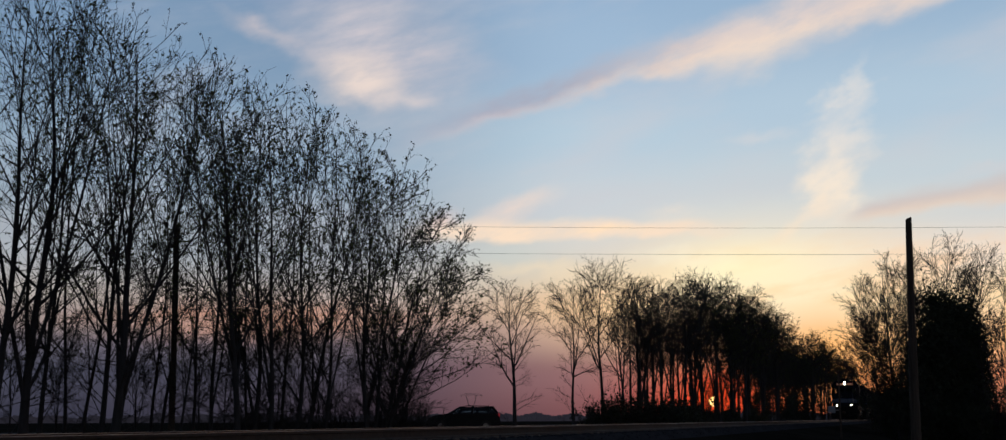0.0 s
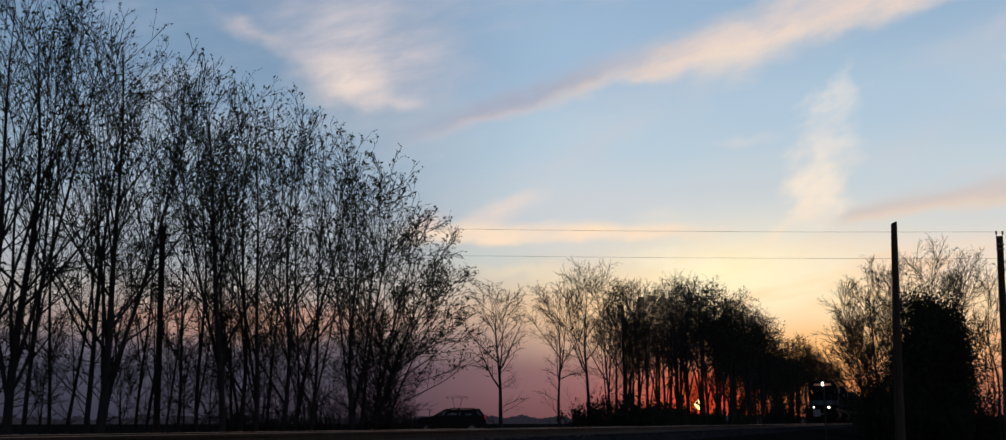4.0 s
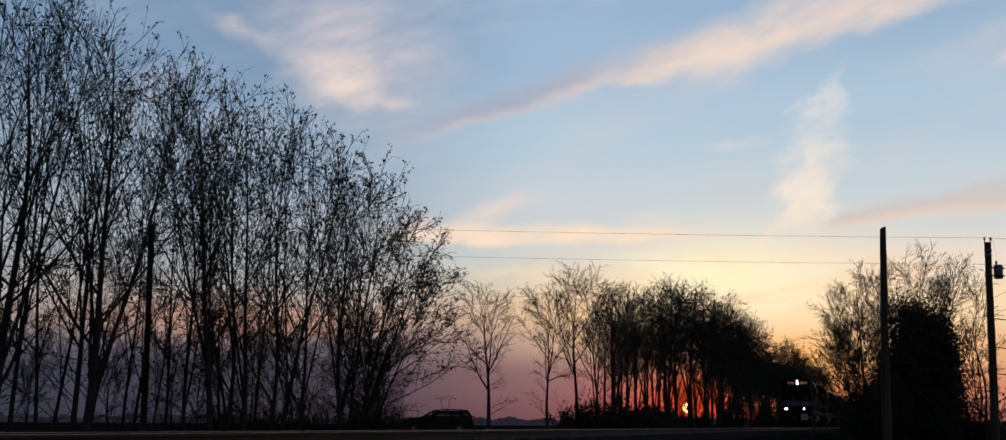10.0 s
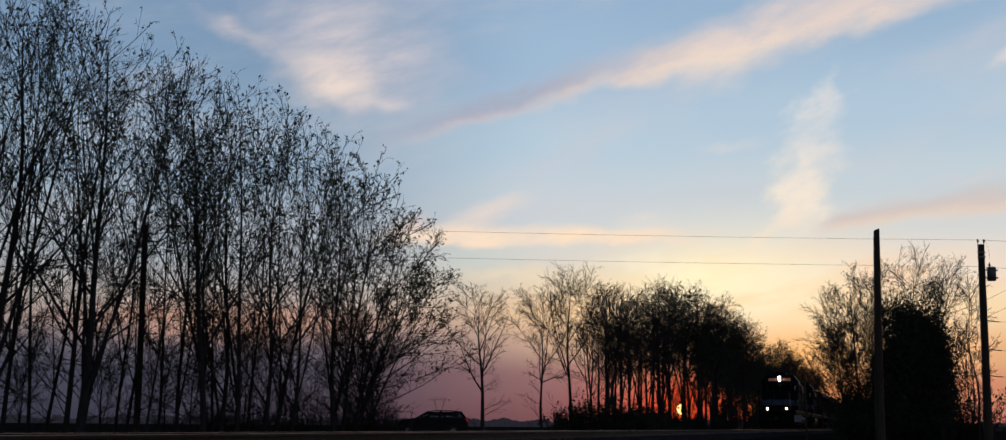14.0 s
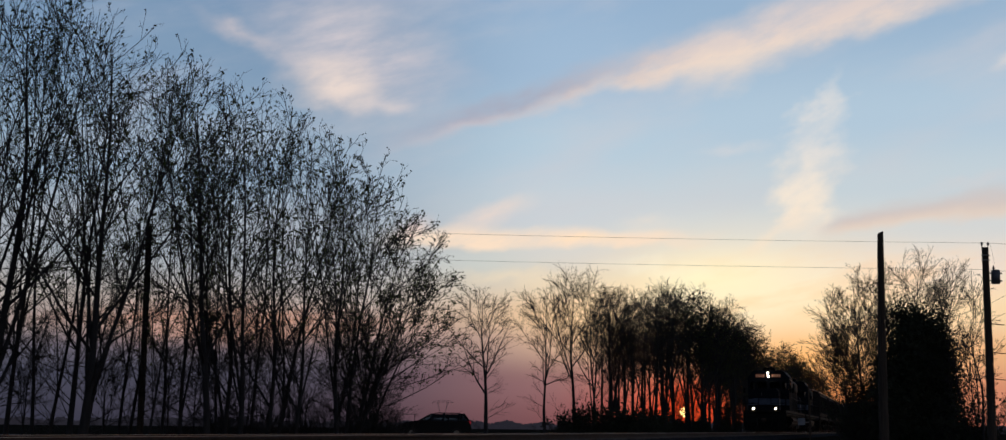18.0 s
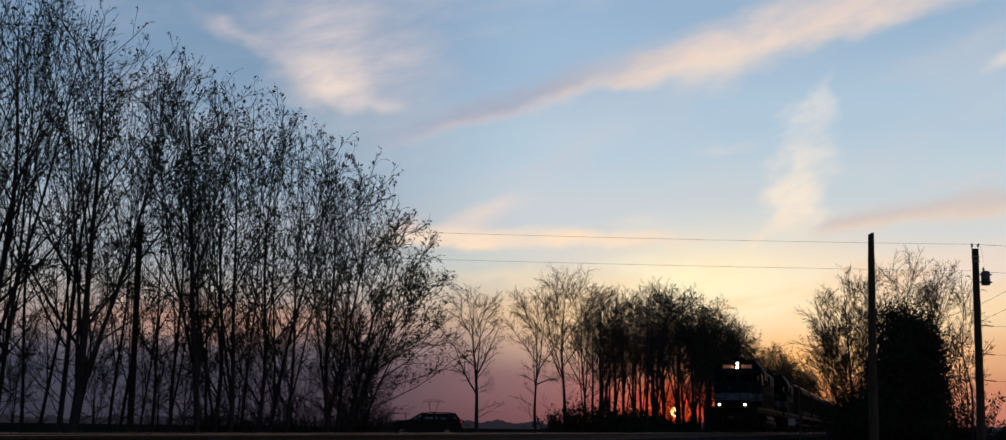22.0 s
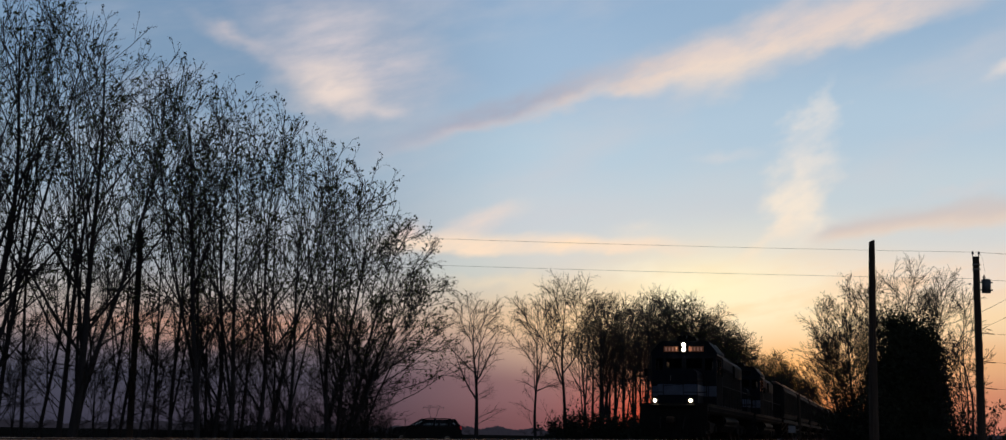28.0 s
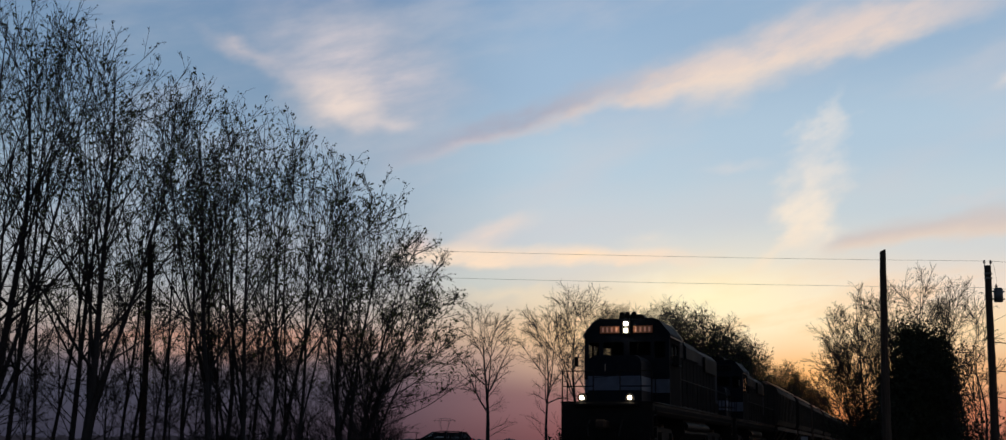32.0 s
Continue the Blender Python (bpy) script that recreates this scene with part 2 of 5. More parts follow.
sun = new("sun", bpy.data.lights.new("sun", "SUN"))
sun.data.energy, sun.data.angle, sun.data.color = 0.07, radians(0.6), (1.0, 0.42, 0.16)
sun.matrix_world = look(Vector(sun_vec) * 100, (0, 0, 0))

# ---- materials ----
def material(name, color, rough=0.8, metal=0.0, scale=6.0, vary=0.35, bump=0.3, coarse=0.6, stretch=(1, 1, 1), per_object=0.0, spec=0.4):
    """A surface with grain at one scale, stains at a coarser one, and fine relief."""
    m = bpy.data.materials.new(name)
    m.use_nodes = True
    n, l = m.node_tree.nodes, m.node_tree.links
    b = n["Principled BSDF"]
    tc, mp = n.new("ShaderNodeTexCoord"), n.new("ShaderNodeMapping")
    mp.inputs["Scale"].default_value = stretch
    l.new(tc.outputs["Object"], mp.inputs[0])
    fine, big = n.new("ShaderNodeTexNoise"), n.new("ShaderNodeTexNoise")
    fine.inputs["Scale"].default_value, fine.inputs["Detail"].default_value = scale, 6
    big.inputs["Scale"].default_value, big.inputs["Detail"].default_value = scale * 0.09 * coarse / 0.6, 3
    l.new(mp.outputs[0], fine.inputs[0]), l.new(mp.outputs[0], big.inputs[0])
    add = n.new("ShaderNodeMath")
    add.operation = "ADD"
    l.new(fine.outputs[0], add.inputs[0]), l.new(big.outputs[0], add.inputs[1])
    val = add.outputs[0]
    if per_object:
        info, ma = n.new("ShaderNodeObjectInfo"), n.new("ShaderNodeMath")
        ma.operation, ma.inputs[1].default_value = "MULTIPLY_ADD", per_object
        l.new(info.outputs["Random"], ma.inputs[0]), l.new(val, ma.inputs[2])
        val = ma.outputs[0]
    cr = n.new("ShaderNodeMapRange")
    cr.inputs[1].default_value, cr.inputs[2].default_value = 0.6, 1.4 + per_object
    cr.inputs[3].default_value, cr.inputs[4].default_value = 1 - vary, 1 + vary
    l.new(val, cr.inputs[0])
    mul = n.new("ShaderNodeMix")
    mul.data_type, mul.blend_type = "RGBA", "MULTIPLY"
    mul.inputs[0].default_value, mul.inputs[6].default_value = 1.0, (*color, 1)
    l.new(cr.outputs[0], mul.inputs[7])
    l.new(mul.outputs[2], b.inputs["Base Color"])
    rr = n.new("ShaderNodeMapRange")
    rr.inputs[1].default_value, rr.inputs[2].default_value = 0.3, 0.7
    rr.inputs[3].default_value, rr.inputs[4].default_value = max(0.03, rough - 0.12), min(1, rough + 0.12)
    l.new(big.outputs[0], rr.inputs[0]), l.new(rr.outputs[0], b.inputs["Roughness"])
    b.inputs["Metallic"].default_value, b.inputs["Specular IOR Level"].default_value = metal, spec
    if bump:
        bp = n.new("ShaderNodeBump")
        bp.inputs["Strength"].default_value, bp.inputs["Distance"].default_value = bump, 0.02
        l.new(fine.outputs[0], bp.inputs["Height"]), l.new(bp.outputs[0], b.inputs["Normal"])
    return m


def glowing(name, color, strength):
    m = bpy.data.materials.new(name)
    m.use_nodes = True
    b = m.node_tree.nodes["Principled BSDF"]
    b.inputs["Base Color"].default_value = (*color, 1)
    b.inputs["Emission Color"].default_value = (*color, 1)
    b.inputs["Emission Strength"].default_value = strength
    return m


def glass(name, tint, rough=0.03):
    m = bpy.data.materials.new(name)
    m.use_nodes = True
    b = m.node_tree.nodes["Principled BSDF"]
    b.inputs["Base Color"].default_value = (*tint, 1)
    b.inputs["Roughness"].default_value, b.inputs["Transmission Weight"].default_value, b.inputs["IOR"].default_value = rough, 1.0, 1.05
    return m


BARK = material("bark", (0.044, 0.043, 0.046), 0.95, scale=9, stretch=(1, 1, 0.2), bump=0.6, spec=0.1)
TWIG = material("twig_bark", (0.045, 0.042, 0.042), 0.98, scale=20, bump=0, spec=0.1)
LEAF = material("young_leaves", (0.06, 0.07, 0.03), 0.85, scale=12, bump=0, spec=0.15)
DARK_LEAF = material("ivy_leaves", (0.045, 0.052, 0.035), 0.9, scale=10, bump=0, spec=0.1)
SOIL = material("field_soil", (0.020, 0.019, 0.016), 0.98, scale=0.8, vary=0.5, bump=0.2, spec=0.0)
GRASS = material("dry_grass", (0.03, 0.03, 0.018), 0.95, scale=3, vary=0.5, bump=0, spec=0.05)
BALLAST = material("ballast_stone", (0.034, 0.036, 0.042), 0.95, scale=14, vary=0.5, bump=0.3, spec=0.0, per_object=0.3)
ASPHALT = material("asphalt", (0.045, 0.045, 0.048), 0.9, scale=30, vary=0.3, bump=0.4, spec=0.2)
RAIL = material("rail_steel", (0.35, 0.31, 0.28), 0.38, 0.9, scale=5, stretch=(6, 0.4, 6), vary=0.3, bump=0.1)
RUST = material("rusty_steel", (0.045, 0.028, 0.022), 0.85, 0.2, scale=8, vary=0.5, bump=0.4)
TIE = material("creosoted_wood", (0.06, 0.045, 0.035), 0.95, scale=6, stretch=(0.3, 3, 3), vary=0.4, bump=0.5, per_object=0.3)
POLEWOOD = material("pole_wood", (0.075, 0.06, 0.05), 0.95, scale=8, stretch=(3, 3, 0.15), vary=0.45, bump=0.6, spec=0.1)
WIRE = material("cable", (0.03, 0.03, 0.03), 0.6, 0.3, scale=8, bump=0)
PORCELAIN = material("insulator_glaze", (0.16, 0.13, 0.12), 0.25, scale=10, bump=0)
TANK = material("transformer_paint", (0.14, 0.15, 0.16), 0.5, 0.2, scale=4, vary=0.25, bump=0.1)
BLACK = material("sooty_black_paint", (0.012, 0.012, 0.013), 0.7, 0.0, scale=3, vary=0.5, bump=0.15, spec=0.06)
# shade on the locomotive sides is put into this near-black grey
SHADED_GREY = material("weathered_grey_paint", (0.009, 0.009, 0.011), 0.9, 0.0, scale=2.5, vary=0.4, bump=0.15, spec=0.02)
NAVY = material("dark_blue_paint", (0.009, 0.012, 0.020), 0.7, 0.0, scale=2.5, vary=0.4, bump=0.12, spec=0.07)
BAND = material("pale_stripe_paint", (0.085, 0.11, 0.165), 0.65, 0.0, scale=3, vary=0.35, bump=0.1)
STEEL = material("worn_steel", (0.20, 0.19, 0.185), 0.45, 0.85, scale=8, vary=0.4, bump=0.1)
HOPPERGREY = material("hopper_car_paint", (0.028, 0.026, 0.025), 0.8, 0.0, scale=1.6, vary=0.45, bump=0.12, per_object=0.5, spec=0.06)
CARPAINT = material("dark_car_paint", (0.012, 0.013, 0.016), 0.5, 0.0, scale=5, vary=0.15, bump=0.0, spec=0.15)
RUBBER = material("tyre_rubber", (0.02, 0.02, 0.02), 0.85, scale=20, bump=0.2)
SIGNWHITE = material("sign_enamel", (0.24, 0.26, 0.30), 0.5, 0.0, scale=6, vary=0.2, bump=0.05)
LATTICE = material("galvanised_lattice", (0.2, 0.2, 0.21), 0.6, 0.6, scale=1, bump=0)
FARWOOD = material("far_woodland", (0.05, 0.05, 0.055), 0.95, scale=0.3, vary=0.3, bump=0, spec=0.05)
# faint lilac emission on the far woods stands in for distance haze
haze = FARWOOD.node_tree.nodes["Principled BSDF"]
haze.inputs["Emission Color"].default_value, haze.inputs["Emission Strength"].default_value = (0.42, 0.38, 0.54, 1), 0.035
CLEAR = glass("window_glass", (0.75, 0.8, 0.82))
TINTED = glass("tinted_car_glass", (0.012, 0.014, 0.018))
TINTED.node_tree.nodes["Principled BSDF"].inputs["IOR"].default_value = 1.5
HEADLAMP = glowing("headlamp_glow", (1.0, 0.84, 0.56), 150.0)
DITCHLAMP = glowing("ditch_lamp_glow", (1.0, 0.78, 0.50), 80.0)
BOARDLIT = glowing("number_board_glow", (0.32, 0.11, 0.06), 0.05)
DIGITLIT = glowing("number_glow", (0.8, 0.42, 0.30), 0.10)
TAIL = glowing("tail_lamp_lens", (0.30, 0.012, 0.02), 0.4)


# ---- tools for shapes ----
def thing(name, m, label, category, group="", kind=""):
    ob = new(name)
    ob.empty_display_size = 0.3
    ob.matrix_basis = m
    return tagged(ob, label, category, group, kind)


def part(name, bm, mat, parent, label="", smooth=False):
    me = bpy.data.meshes.new(name)
    bmesh.ops.recalc_face_normals(bm, faces=bm.faces)
    bm.to_mesh(me)
    bm.free()
    if smooth:
        me.polygons.foreach_set("use_smooth", [True] * len(me.polygons))
    me.materials.append(mat)
    ob = new(name, me)
    ob.parent = parent
    if label:
        ob["label"] = label
    return ob


def again(ob, parent, m, name=""):
    """Another part on the same mesh."""
    o = new(name or ob.name.split(".")[0], ob.data)
    o.parent, o.matrix_basis = parent, m
    return o


def box(bm, cx, cy, cz, sx, sy, sz, bev=0.0, m=None):
    mat = Matrix.Translation((cx, cy, cz)) @ Matrix.Diagonal((sx, sy, sz, 1))
    r = bmesh.ops.create_cube(bm, size=1.0, matrix=(m @ mat) if m else mat)
    if bev:
        es = list({e for v in r["verts"] for e in v.link_edges})
        bmesh.ops.bevel(bm, geom=es, offset=bev, segments=1, affect="EDGES", clamp_overlap=True)
    return bm


def rod(bm, a, b, r0, r1=None, seg=8):
    a, b = Vector(a), Vector(b)
    d = b - a
    m = Matrix.Translation((a + b) / 2) @ d.to_track_quat("Z", "Y").to_matrix().to_4x4()
    bmesh.ops.create_cone(bm, cap_ends=True, segments=seg, radius1=r0, radius2=r0 if r1 is None else r1, depth=d.length, matrix=m)
    return bm


def prism(bm, prof, a, b, axis="y"):
    """A closed profile of (u, z) swept from a to b along y (u is x) or along x (u is y)."""
    rows = []
    for w in (a, b):
        rows.append([bm.verts.new((u, w, z) if axis == "y" else (w, u, z)) for u, z in prof])
    n = len(prof)
    for i in range(n):
        bm.faces.new((rows[0][i], rows[0][(i + 1) % n], rows[1][(i + 1) % n], rows[1][i]))
    bm.faces.new(rows[0]), bm.faces.new(rows[1][::-1])
    return bm


def B():
    return bmesh.new()


def raw_mesh(name, verts, faces, mat, smooth=False):
    """A mesh from arrays: verts (n, 3) and faces (m, k)."""
    me = bpy.data.meshes.new(name)
    k = faces.shape[1]
    me.vertices.add(len(verts)), me.loops.add(faces.size), me.polygons.add(len(faces))
    me.vertices.foreach_set("co", np.ascontiguousarray(verts, dtype=np.float32).ravel())
    me.loops.foreach_set("vertex_index", np.ascontiguousarray(faces, dtype=np.int32).ravel())
    me.polygons.foreach_set("loop_start", np.arange(0, faces.size, k, dtype=np.int32))
    if smooth:
        me.polygons.foreach_set("use_smooth", np.ones(len(faces), dtype=bool))
    me.update(calc_edges=True)
    me.materials.append(mat)
    return me


def raw_part(name, verts, faces, mat, parent=None, label="", smooth=False):
    ob = new(name, raw_mesh(name, verts, faces, mat, smooth))
    ob.parent = parent
    if name in ("crown_frame", "crown", "foliage", "stem_cluster"):
        ob["kind"] = "stuff"
    if label:
        ob["label"] = label
    return ob


# ---- lay of the land: the railway runs from the far north-east past the camera ----
HEAD = radians(17.5)
AWAY, SIDE = Vector((math.sin(HEAD), math.cos(HEAD), 0)), Vector((math.cos(HEAD), -math.sin(HEAD), 0))
TRACK = -9.0


def on_track(s, l=0.0, z=0.0):
    """s metres along the railway from beside the camera, l metres off its middle towards the camera, z over the rail."""
    return AWAY * s + SIDE * (TRACK + l) + Vector((0, 0, z))


def at(az, d, z=0.0):
    return Vector((d * math.sin(radians(az)), d * math.cos(radians(az)), z))


def sstep(v, a, b):
    v = np.clip((v - a) / (b - a), 0, 1)
    return v * v * (3 - 2 * v)


def ground_z(x, y):
    l = x * math.cos(HEAD) - y * math.sin(HEAD) - TRACK
    z = -0.78 + 0.36 * (1 - sstep(np.abs(l), 2.6, 5.0))
    z = z - 0.62 * sstep(l, 5.0, 8.5)
    return z + 0.05 * np.sin(x * 0.31) * np.sin(y * 0.27 + 1) * sstep(np.abs(l), 4, 9)


def gz(p):
    return float(ground_z(np.array(p[0]), np.array(p[1])))

# ---- ground, railway, road ----
def make_ground():
    ls = np.concatenate([-np.geomspace(4500, 40, 16), np.linspace(-36, -6, 16), np.linspace(-5.5, 9, 30), np.linspace(11, 40, 12), np.geomspace(50, 3000, 10)])
    ss = np.concatenate([-np.geomspace(900, 30, 8), np.linspace(-20, 200, 90), np.geomspace(210, 4800, 18)])
    L, S = np.meshgrid(ls + TRACK, ss)
    x, y = S * math.sin(HEAD) + L * math.cos(HEAD), S * math.cos(HEAD) - L * math.sin(HEAD)
    v = np.stack([x, y, ground_z(x, y)], -1).reshape(-1, 3)
    n, m = len(ss), len(ls)
    i = (np.arange(n - 1)[:, None] * m + np.arange(m - 1)[None]).ravel()
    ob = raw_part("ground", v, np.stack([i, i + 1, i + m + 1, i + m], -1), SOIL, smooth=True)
    tagged(ob, "dark bare field and grass beside the railway", "ground", kind="structure")


def make_track():
    m = Matrix.Translation(on_track(0)) @ pose(0, 0, 0, 0, 0, -17.5)
    bed = thing("railway_track", m, "single railway track on grey ballast with shiny rail heads", "railway", kind="structure")
    prof = [(-2.9, -0.95), (-1.75, -0.195), (1.75, -0.195), (2.9, -0.95)]
    part("ballast_bed", prism(B(), prof, -60, 900), BALLAST, bed, "grey crushed stone ballast")
    rail = [(-0.075, -0.17), (-0.075, -0.155), (-0.012, -0.13), (-0.012, -0.045), (-0.036, -0.035), (-0.036, -0.006), (-0.028, 0), (0.028, 0),
            (0.036, -0.006), (0.036, -0.035), (0.012, -0.045), (0.012, -0.13), (0.075, -0.155), (0.075, -0.17)]
    for side in (-1, 1):
        part("rail", prism(B(), [(u + side * 0.7535, z) for u, z in rail], -60, 900), RUST, bed, "rusty steel rail")
        part("rail_head", box(B(), side * 0.7535, 420, 0.003, 0.05, 960, 0.005), RAIL, bed, "polished running surface")
    first = part("sleeper", box(B(), 0, 0, -0.26, 2.6, 0.23, 0.18, 0.012), TIE, bed)
    first.matrix_basis = pose(0, 6, 0)
    for k in range(1, 280):
        again(first, bed, pose(random.uniform(-0.03, 0.03), 6 + k * 0.54, 0, 0, 0, random.uniform(-1, 1)))
    rng = np.random.default_rng(5)
    n = 9000
    c = np.stack([rng.uniform(-2.1, 2.1, n), rng.uniform(4, 120, n), np.zeros(n)], -1)
    c[:, 2] = np.where(np.abs(c[:, 0]) < 1.75, -0.19, -0.19 - (np.abs(c[:, 0]) - 1.75) * 0.65)
    r = rng.uniform(0.02, 0.045, n)
    octa = np.array([(1, 0, 0), (0, 1, 0), (-1, 0, 0), (0, -1, 0), (0, 0, 0.8), (0, 0, -0.8)])
    v = c[:, None] + octa[None] * r[:, None, None] * rng.uniform(0.7, 1.3, (n, 6, 1))
    tri = np.array([(0, 1, 4), (1, 2, 4), (2, 3, 4), (3, 0, 4), (1, 0, 5), (2, 1, 5), (3, 2, 5), (0, 3, 5)])
    st = raw_part("ballast_stones", v.reshape(-1, 3), (tri[None] + 6 * np.arange(n)[:, None, None]).reshape(-1, 3), BALLAST, bed)
    st["kind"] = "stuff"


def make_road():
    """The lane behind the trees, a slab that runs across the view."""
    bm = B()
    prism(bm, [(73.2, -0.95), (73.6, -0.58), (76.4, -0.53), (79.2, -0.58), (79.6, -0.95)], -160, 10.5, "x")
    ob = part("road", bm, ASPHALT, None)
    tagged(ob, "narrow asphalt lane across the dark field", "road", kind="structure")


def make_grass():
    rng = np.random.default_rng(11)
    n = 26000
    s, l = rng.uniform(2, 150, n), -rng.uniform(3.2, 26, n) ** 1.0
    x, y = s * math.sin(HEAD) + (l + TRACK) * math.cos(HEAD), s * math.cos(HEAD) - (l + TRACK) * math.sin(HEAD)
    z = ground_z(x, y)
    keep = ~((y > 72.5) & (y < 80.5))
    x, y, z = x[keep], y[keep], z[keep]
    n = len(x)
    h = rng.uniform(0.12, 0.42, n) * (0.6 + 0.8 * (np.sin(x * 0.7) * np.sin(y * 0.5) > 0.1))
    a, w = rng.uniform(0, 6.28, n), rng.uniform(0.008, 0.02, n)
    base = np.stack([x, y, z - 0.02], -1)
    d = np.stack([np.cos(a), np.sin(a), 0 * a], -1)
    tip = base + np.stack([rng.normal(0, 0.1, n), rng.normal(0, 0.1, n), h], -1)
    v = np.stack([base - d * w[:, None], base + d * w[:, None], tip], 1).reshape(-1, 3)
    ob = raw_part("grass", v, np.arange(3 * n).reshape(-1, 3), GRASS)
    tagged(ob, "rough dry grass along the railway bank", "grass", kind="stuff")


# ---- trees ----
def unit(v):
    return v / np.maximum(np.linalg.norm(v, axis=-1, keepdims=True), 1e-9)


def sides_of(t):
    ref = np.where(np.abs(t[..., 2:3]) < 0.9, np.array([0, 0, 1.0]), np.array([1.0, 0, 0]))
    u = unit(np.cross(t, ref))
    return u, np.cross(t, u)


def run(rng, p, d, length, k, wander, lift):
    """Grow n shoots at once from p along d, in k steps, bending up by lift and wandering."""
    pts = [p]
    for j in range(k):
        d = unit(d + np.array([0, 0, 1.0]) * np.reshape(lift, (-1, 1)) + rng.normal(0, wander, d.shape))
        p = p + d * (length / k)[:, None]
        pts.append(p)
    return np.stack(pts, 1)


def sprout(rng, P, R, each, u0, u1, ang, dang, length, k, wander, lift, rmul, rmax, taper=0.25, rmin=0.0):
    """Shoots off every stem of P: 'each' of them between u0 and u1 of its length, at ang degrees from it."""
    n, q = len(P), P.shape[1] - 1
    idx = np.repeat(np.arange(n), each)
    u = u0 + (u1 - u0) * (np.tile(np.arange(each), n) + rng.uniform(0, 1, n * each)) / each
    f = u * q
    j = np.minimum(f.astype(int), q - 1)
    w = (f - j)[:, None]
    a, b = P[idx, j], P[idx, j + 1]
    p, t = a + (b - a) * w, unit(b - a)
    rp = R[idx, j] * (1 - w[:, 0]) + R[idx, j + 1] * w[:, 0]
    s, c = sides_of(t)
    phi = rng.uniform(0, 2 * np.pi, len(idx))[:, None]
    th = np.radians(rng.normal(ang, dang, len(idx)))[:, None]
    d = np.cos(th) * t + np.sin(th) * (np.cos(phi) * s + np.sin(phi) * c)
    L = (length[0] + (length[1] - length[0]) * rng.uniform(0, 1, len(idx))) * (1.15 - 0.55 * u)
    Q = run(rng, p, d, L, k, wander, lift)
    r0 = np.minimum(rp * rmul, rmax)
    return Q, np.maximum(r0[:, None] * np.linspace(1, taper, k + 1)[None], rmin)


def tubes(P, R, sides):
    n, k = P.shape[:2]
    t = np.empty_like(P)
    t[:, 1:-1], t[:, 0], t[:, -1] = P[:, 2:] - P[:, :-2], P[:, 1] - P[:, 0], P[:, -1] - P[:, -2]
    u, w = sides_of(unit(t))
    a = np.arange(sides) * 2 * np.pi / sides
    v = P[:, :, None] + R[:, :, None, None] * (np.cos(a)[None, None, :, None] * u[:, :, None] + np.sin(a)[None, None, :, None] * w[:, :, None])
    i = np.arange(n)[:, None, None] * k * sides + np.arange(k - 1)[None, :, None] * sides + np.arange(sides)[None, None]
    j = np.arange(n)[:, None, None] * k * sides + np.arange(k - 1)[None, :, None] * sides + (np.arange(sides)[None, None] + 1) % sides
    f = np.stack([i, j, j + sides, i + sides], -1).reshape(-1, 4)
    return v.reshape(-1, 3), f


def pile(*pairs):
    vs, fs, n = [], [], 0
    for v, f in pairs:
        vs.append(v), fs.append(f + n)
        n += len(v)
    return np.concatenate(vs), np.concatenate(fs)


def leaves(rng, P, count, size, spread, u0=0.3):
    """Small rhombic leaves in loose tufts along the shoots P."""
    i, u = rng.integers(0, len(P), count), rng.uniform(u0, 1, count) * (P.shape[1] - 1)
    j = np.minimum(u.astype(int), P.shape[1] - 2)
    c = P[i, j] + (P[i, j + 1] - P[i, j]) * (u - j)[:, None] + rng.normal(0, spread, (count, 3))
    a = unit(rng.normal(0, 1, (count, 3)) + np.array([0, 0, 0.3]))
    b = unit(np.cross(a, rng.normal(0, 1, (count, 3))))
    s = (size[0] + (size[1] - size[0]) * rng.uniform(0, 1, count) ** 2)[:, None]
    v = np.stack([c - a * s, c + b * s * 0.45, c + a * s, c - b * s * 0.45], 1).reshape(-1, 3)
    return v, np.arange(4 * count).reshape(-1, 4)


def shoots(rng, P, R, u, th, phi, L, k, wander, lift, rmul, taper, rmin=0.0):
    """One shoot off the single stem P at each place u of its length, th from it, turned phi round it."""
    q = P.shape[1] - 1
    f = u * q
    j = np.minimum(f.astype(int), q - 1)
    w = (f - j)[:, None]
    a, b = P[0, j], P[0, j + 1]
    t = unit(b - a)
    sd, c = sides_of(t)
    d = np.cos(th)[:, None] * t + np.sin(th)[:, None] * (np.cos(phi)[:, None] * sd + np.sin(phi)[:, None] * c)
    rp = R[0, j] * (1 - w[:, 0]) + R[0, j + 1] * w[:, 0]
    Q = run(rng, a + (b - a) * w, d, L, k, wander, lift)
    return Q, np.maximum((rp * rmul)[:, None] * np.linspace(1, taper, k + 1)[None] ** 0.9, rmin)


HABIT = dict(leaders=1, limbs=10, clear=0.12, ang=(48, 26), reach=0.52, lift=0.05, n2=4, n3=4, n4=2, spray=33, curl=0.07, twig=1.0, leaf=1100, lsize=(0.045, 0.105), low=12, droop=-0.01, bend=0.10, kids=0.105, stout=0.52)


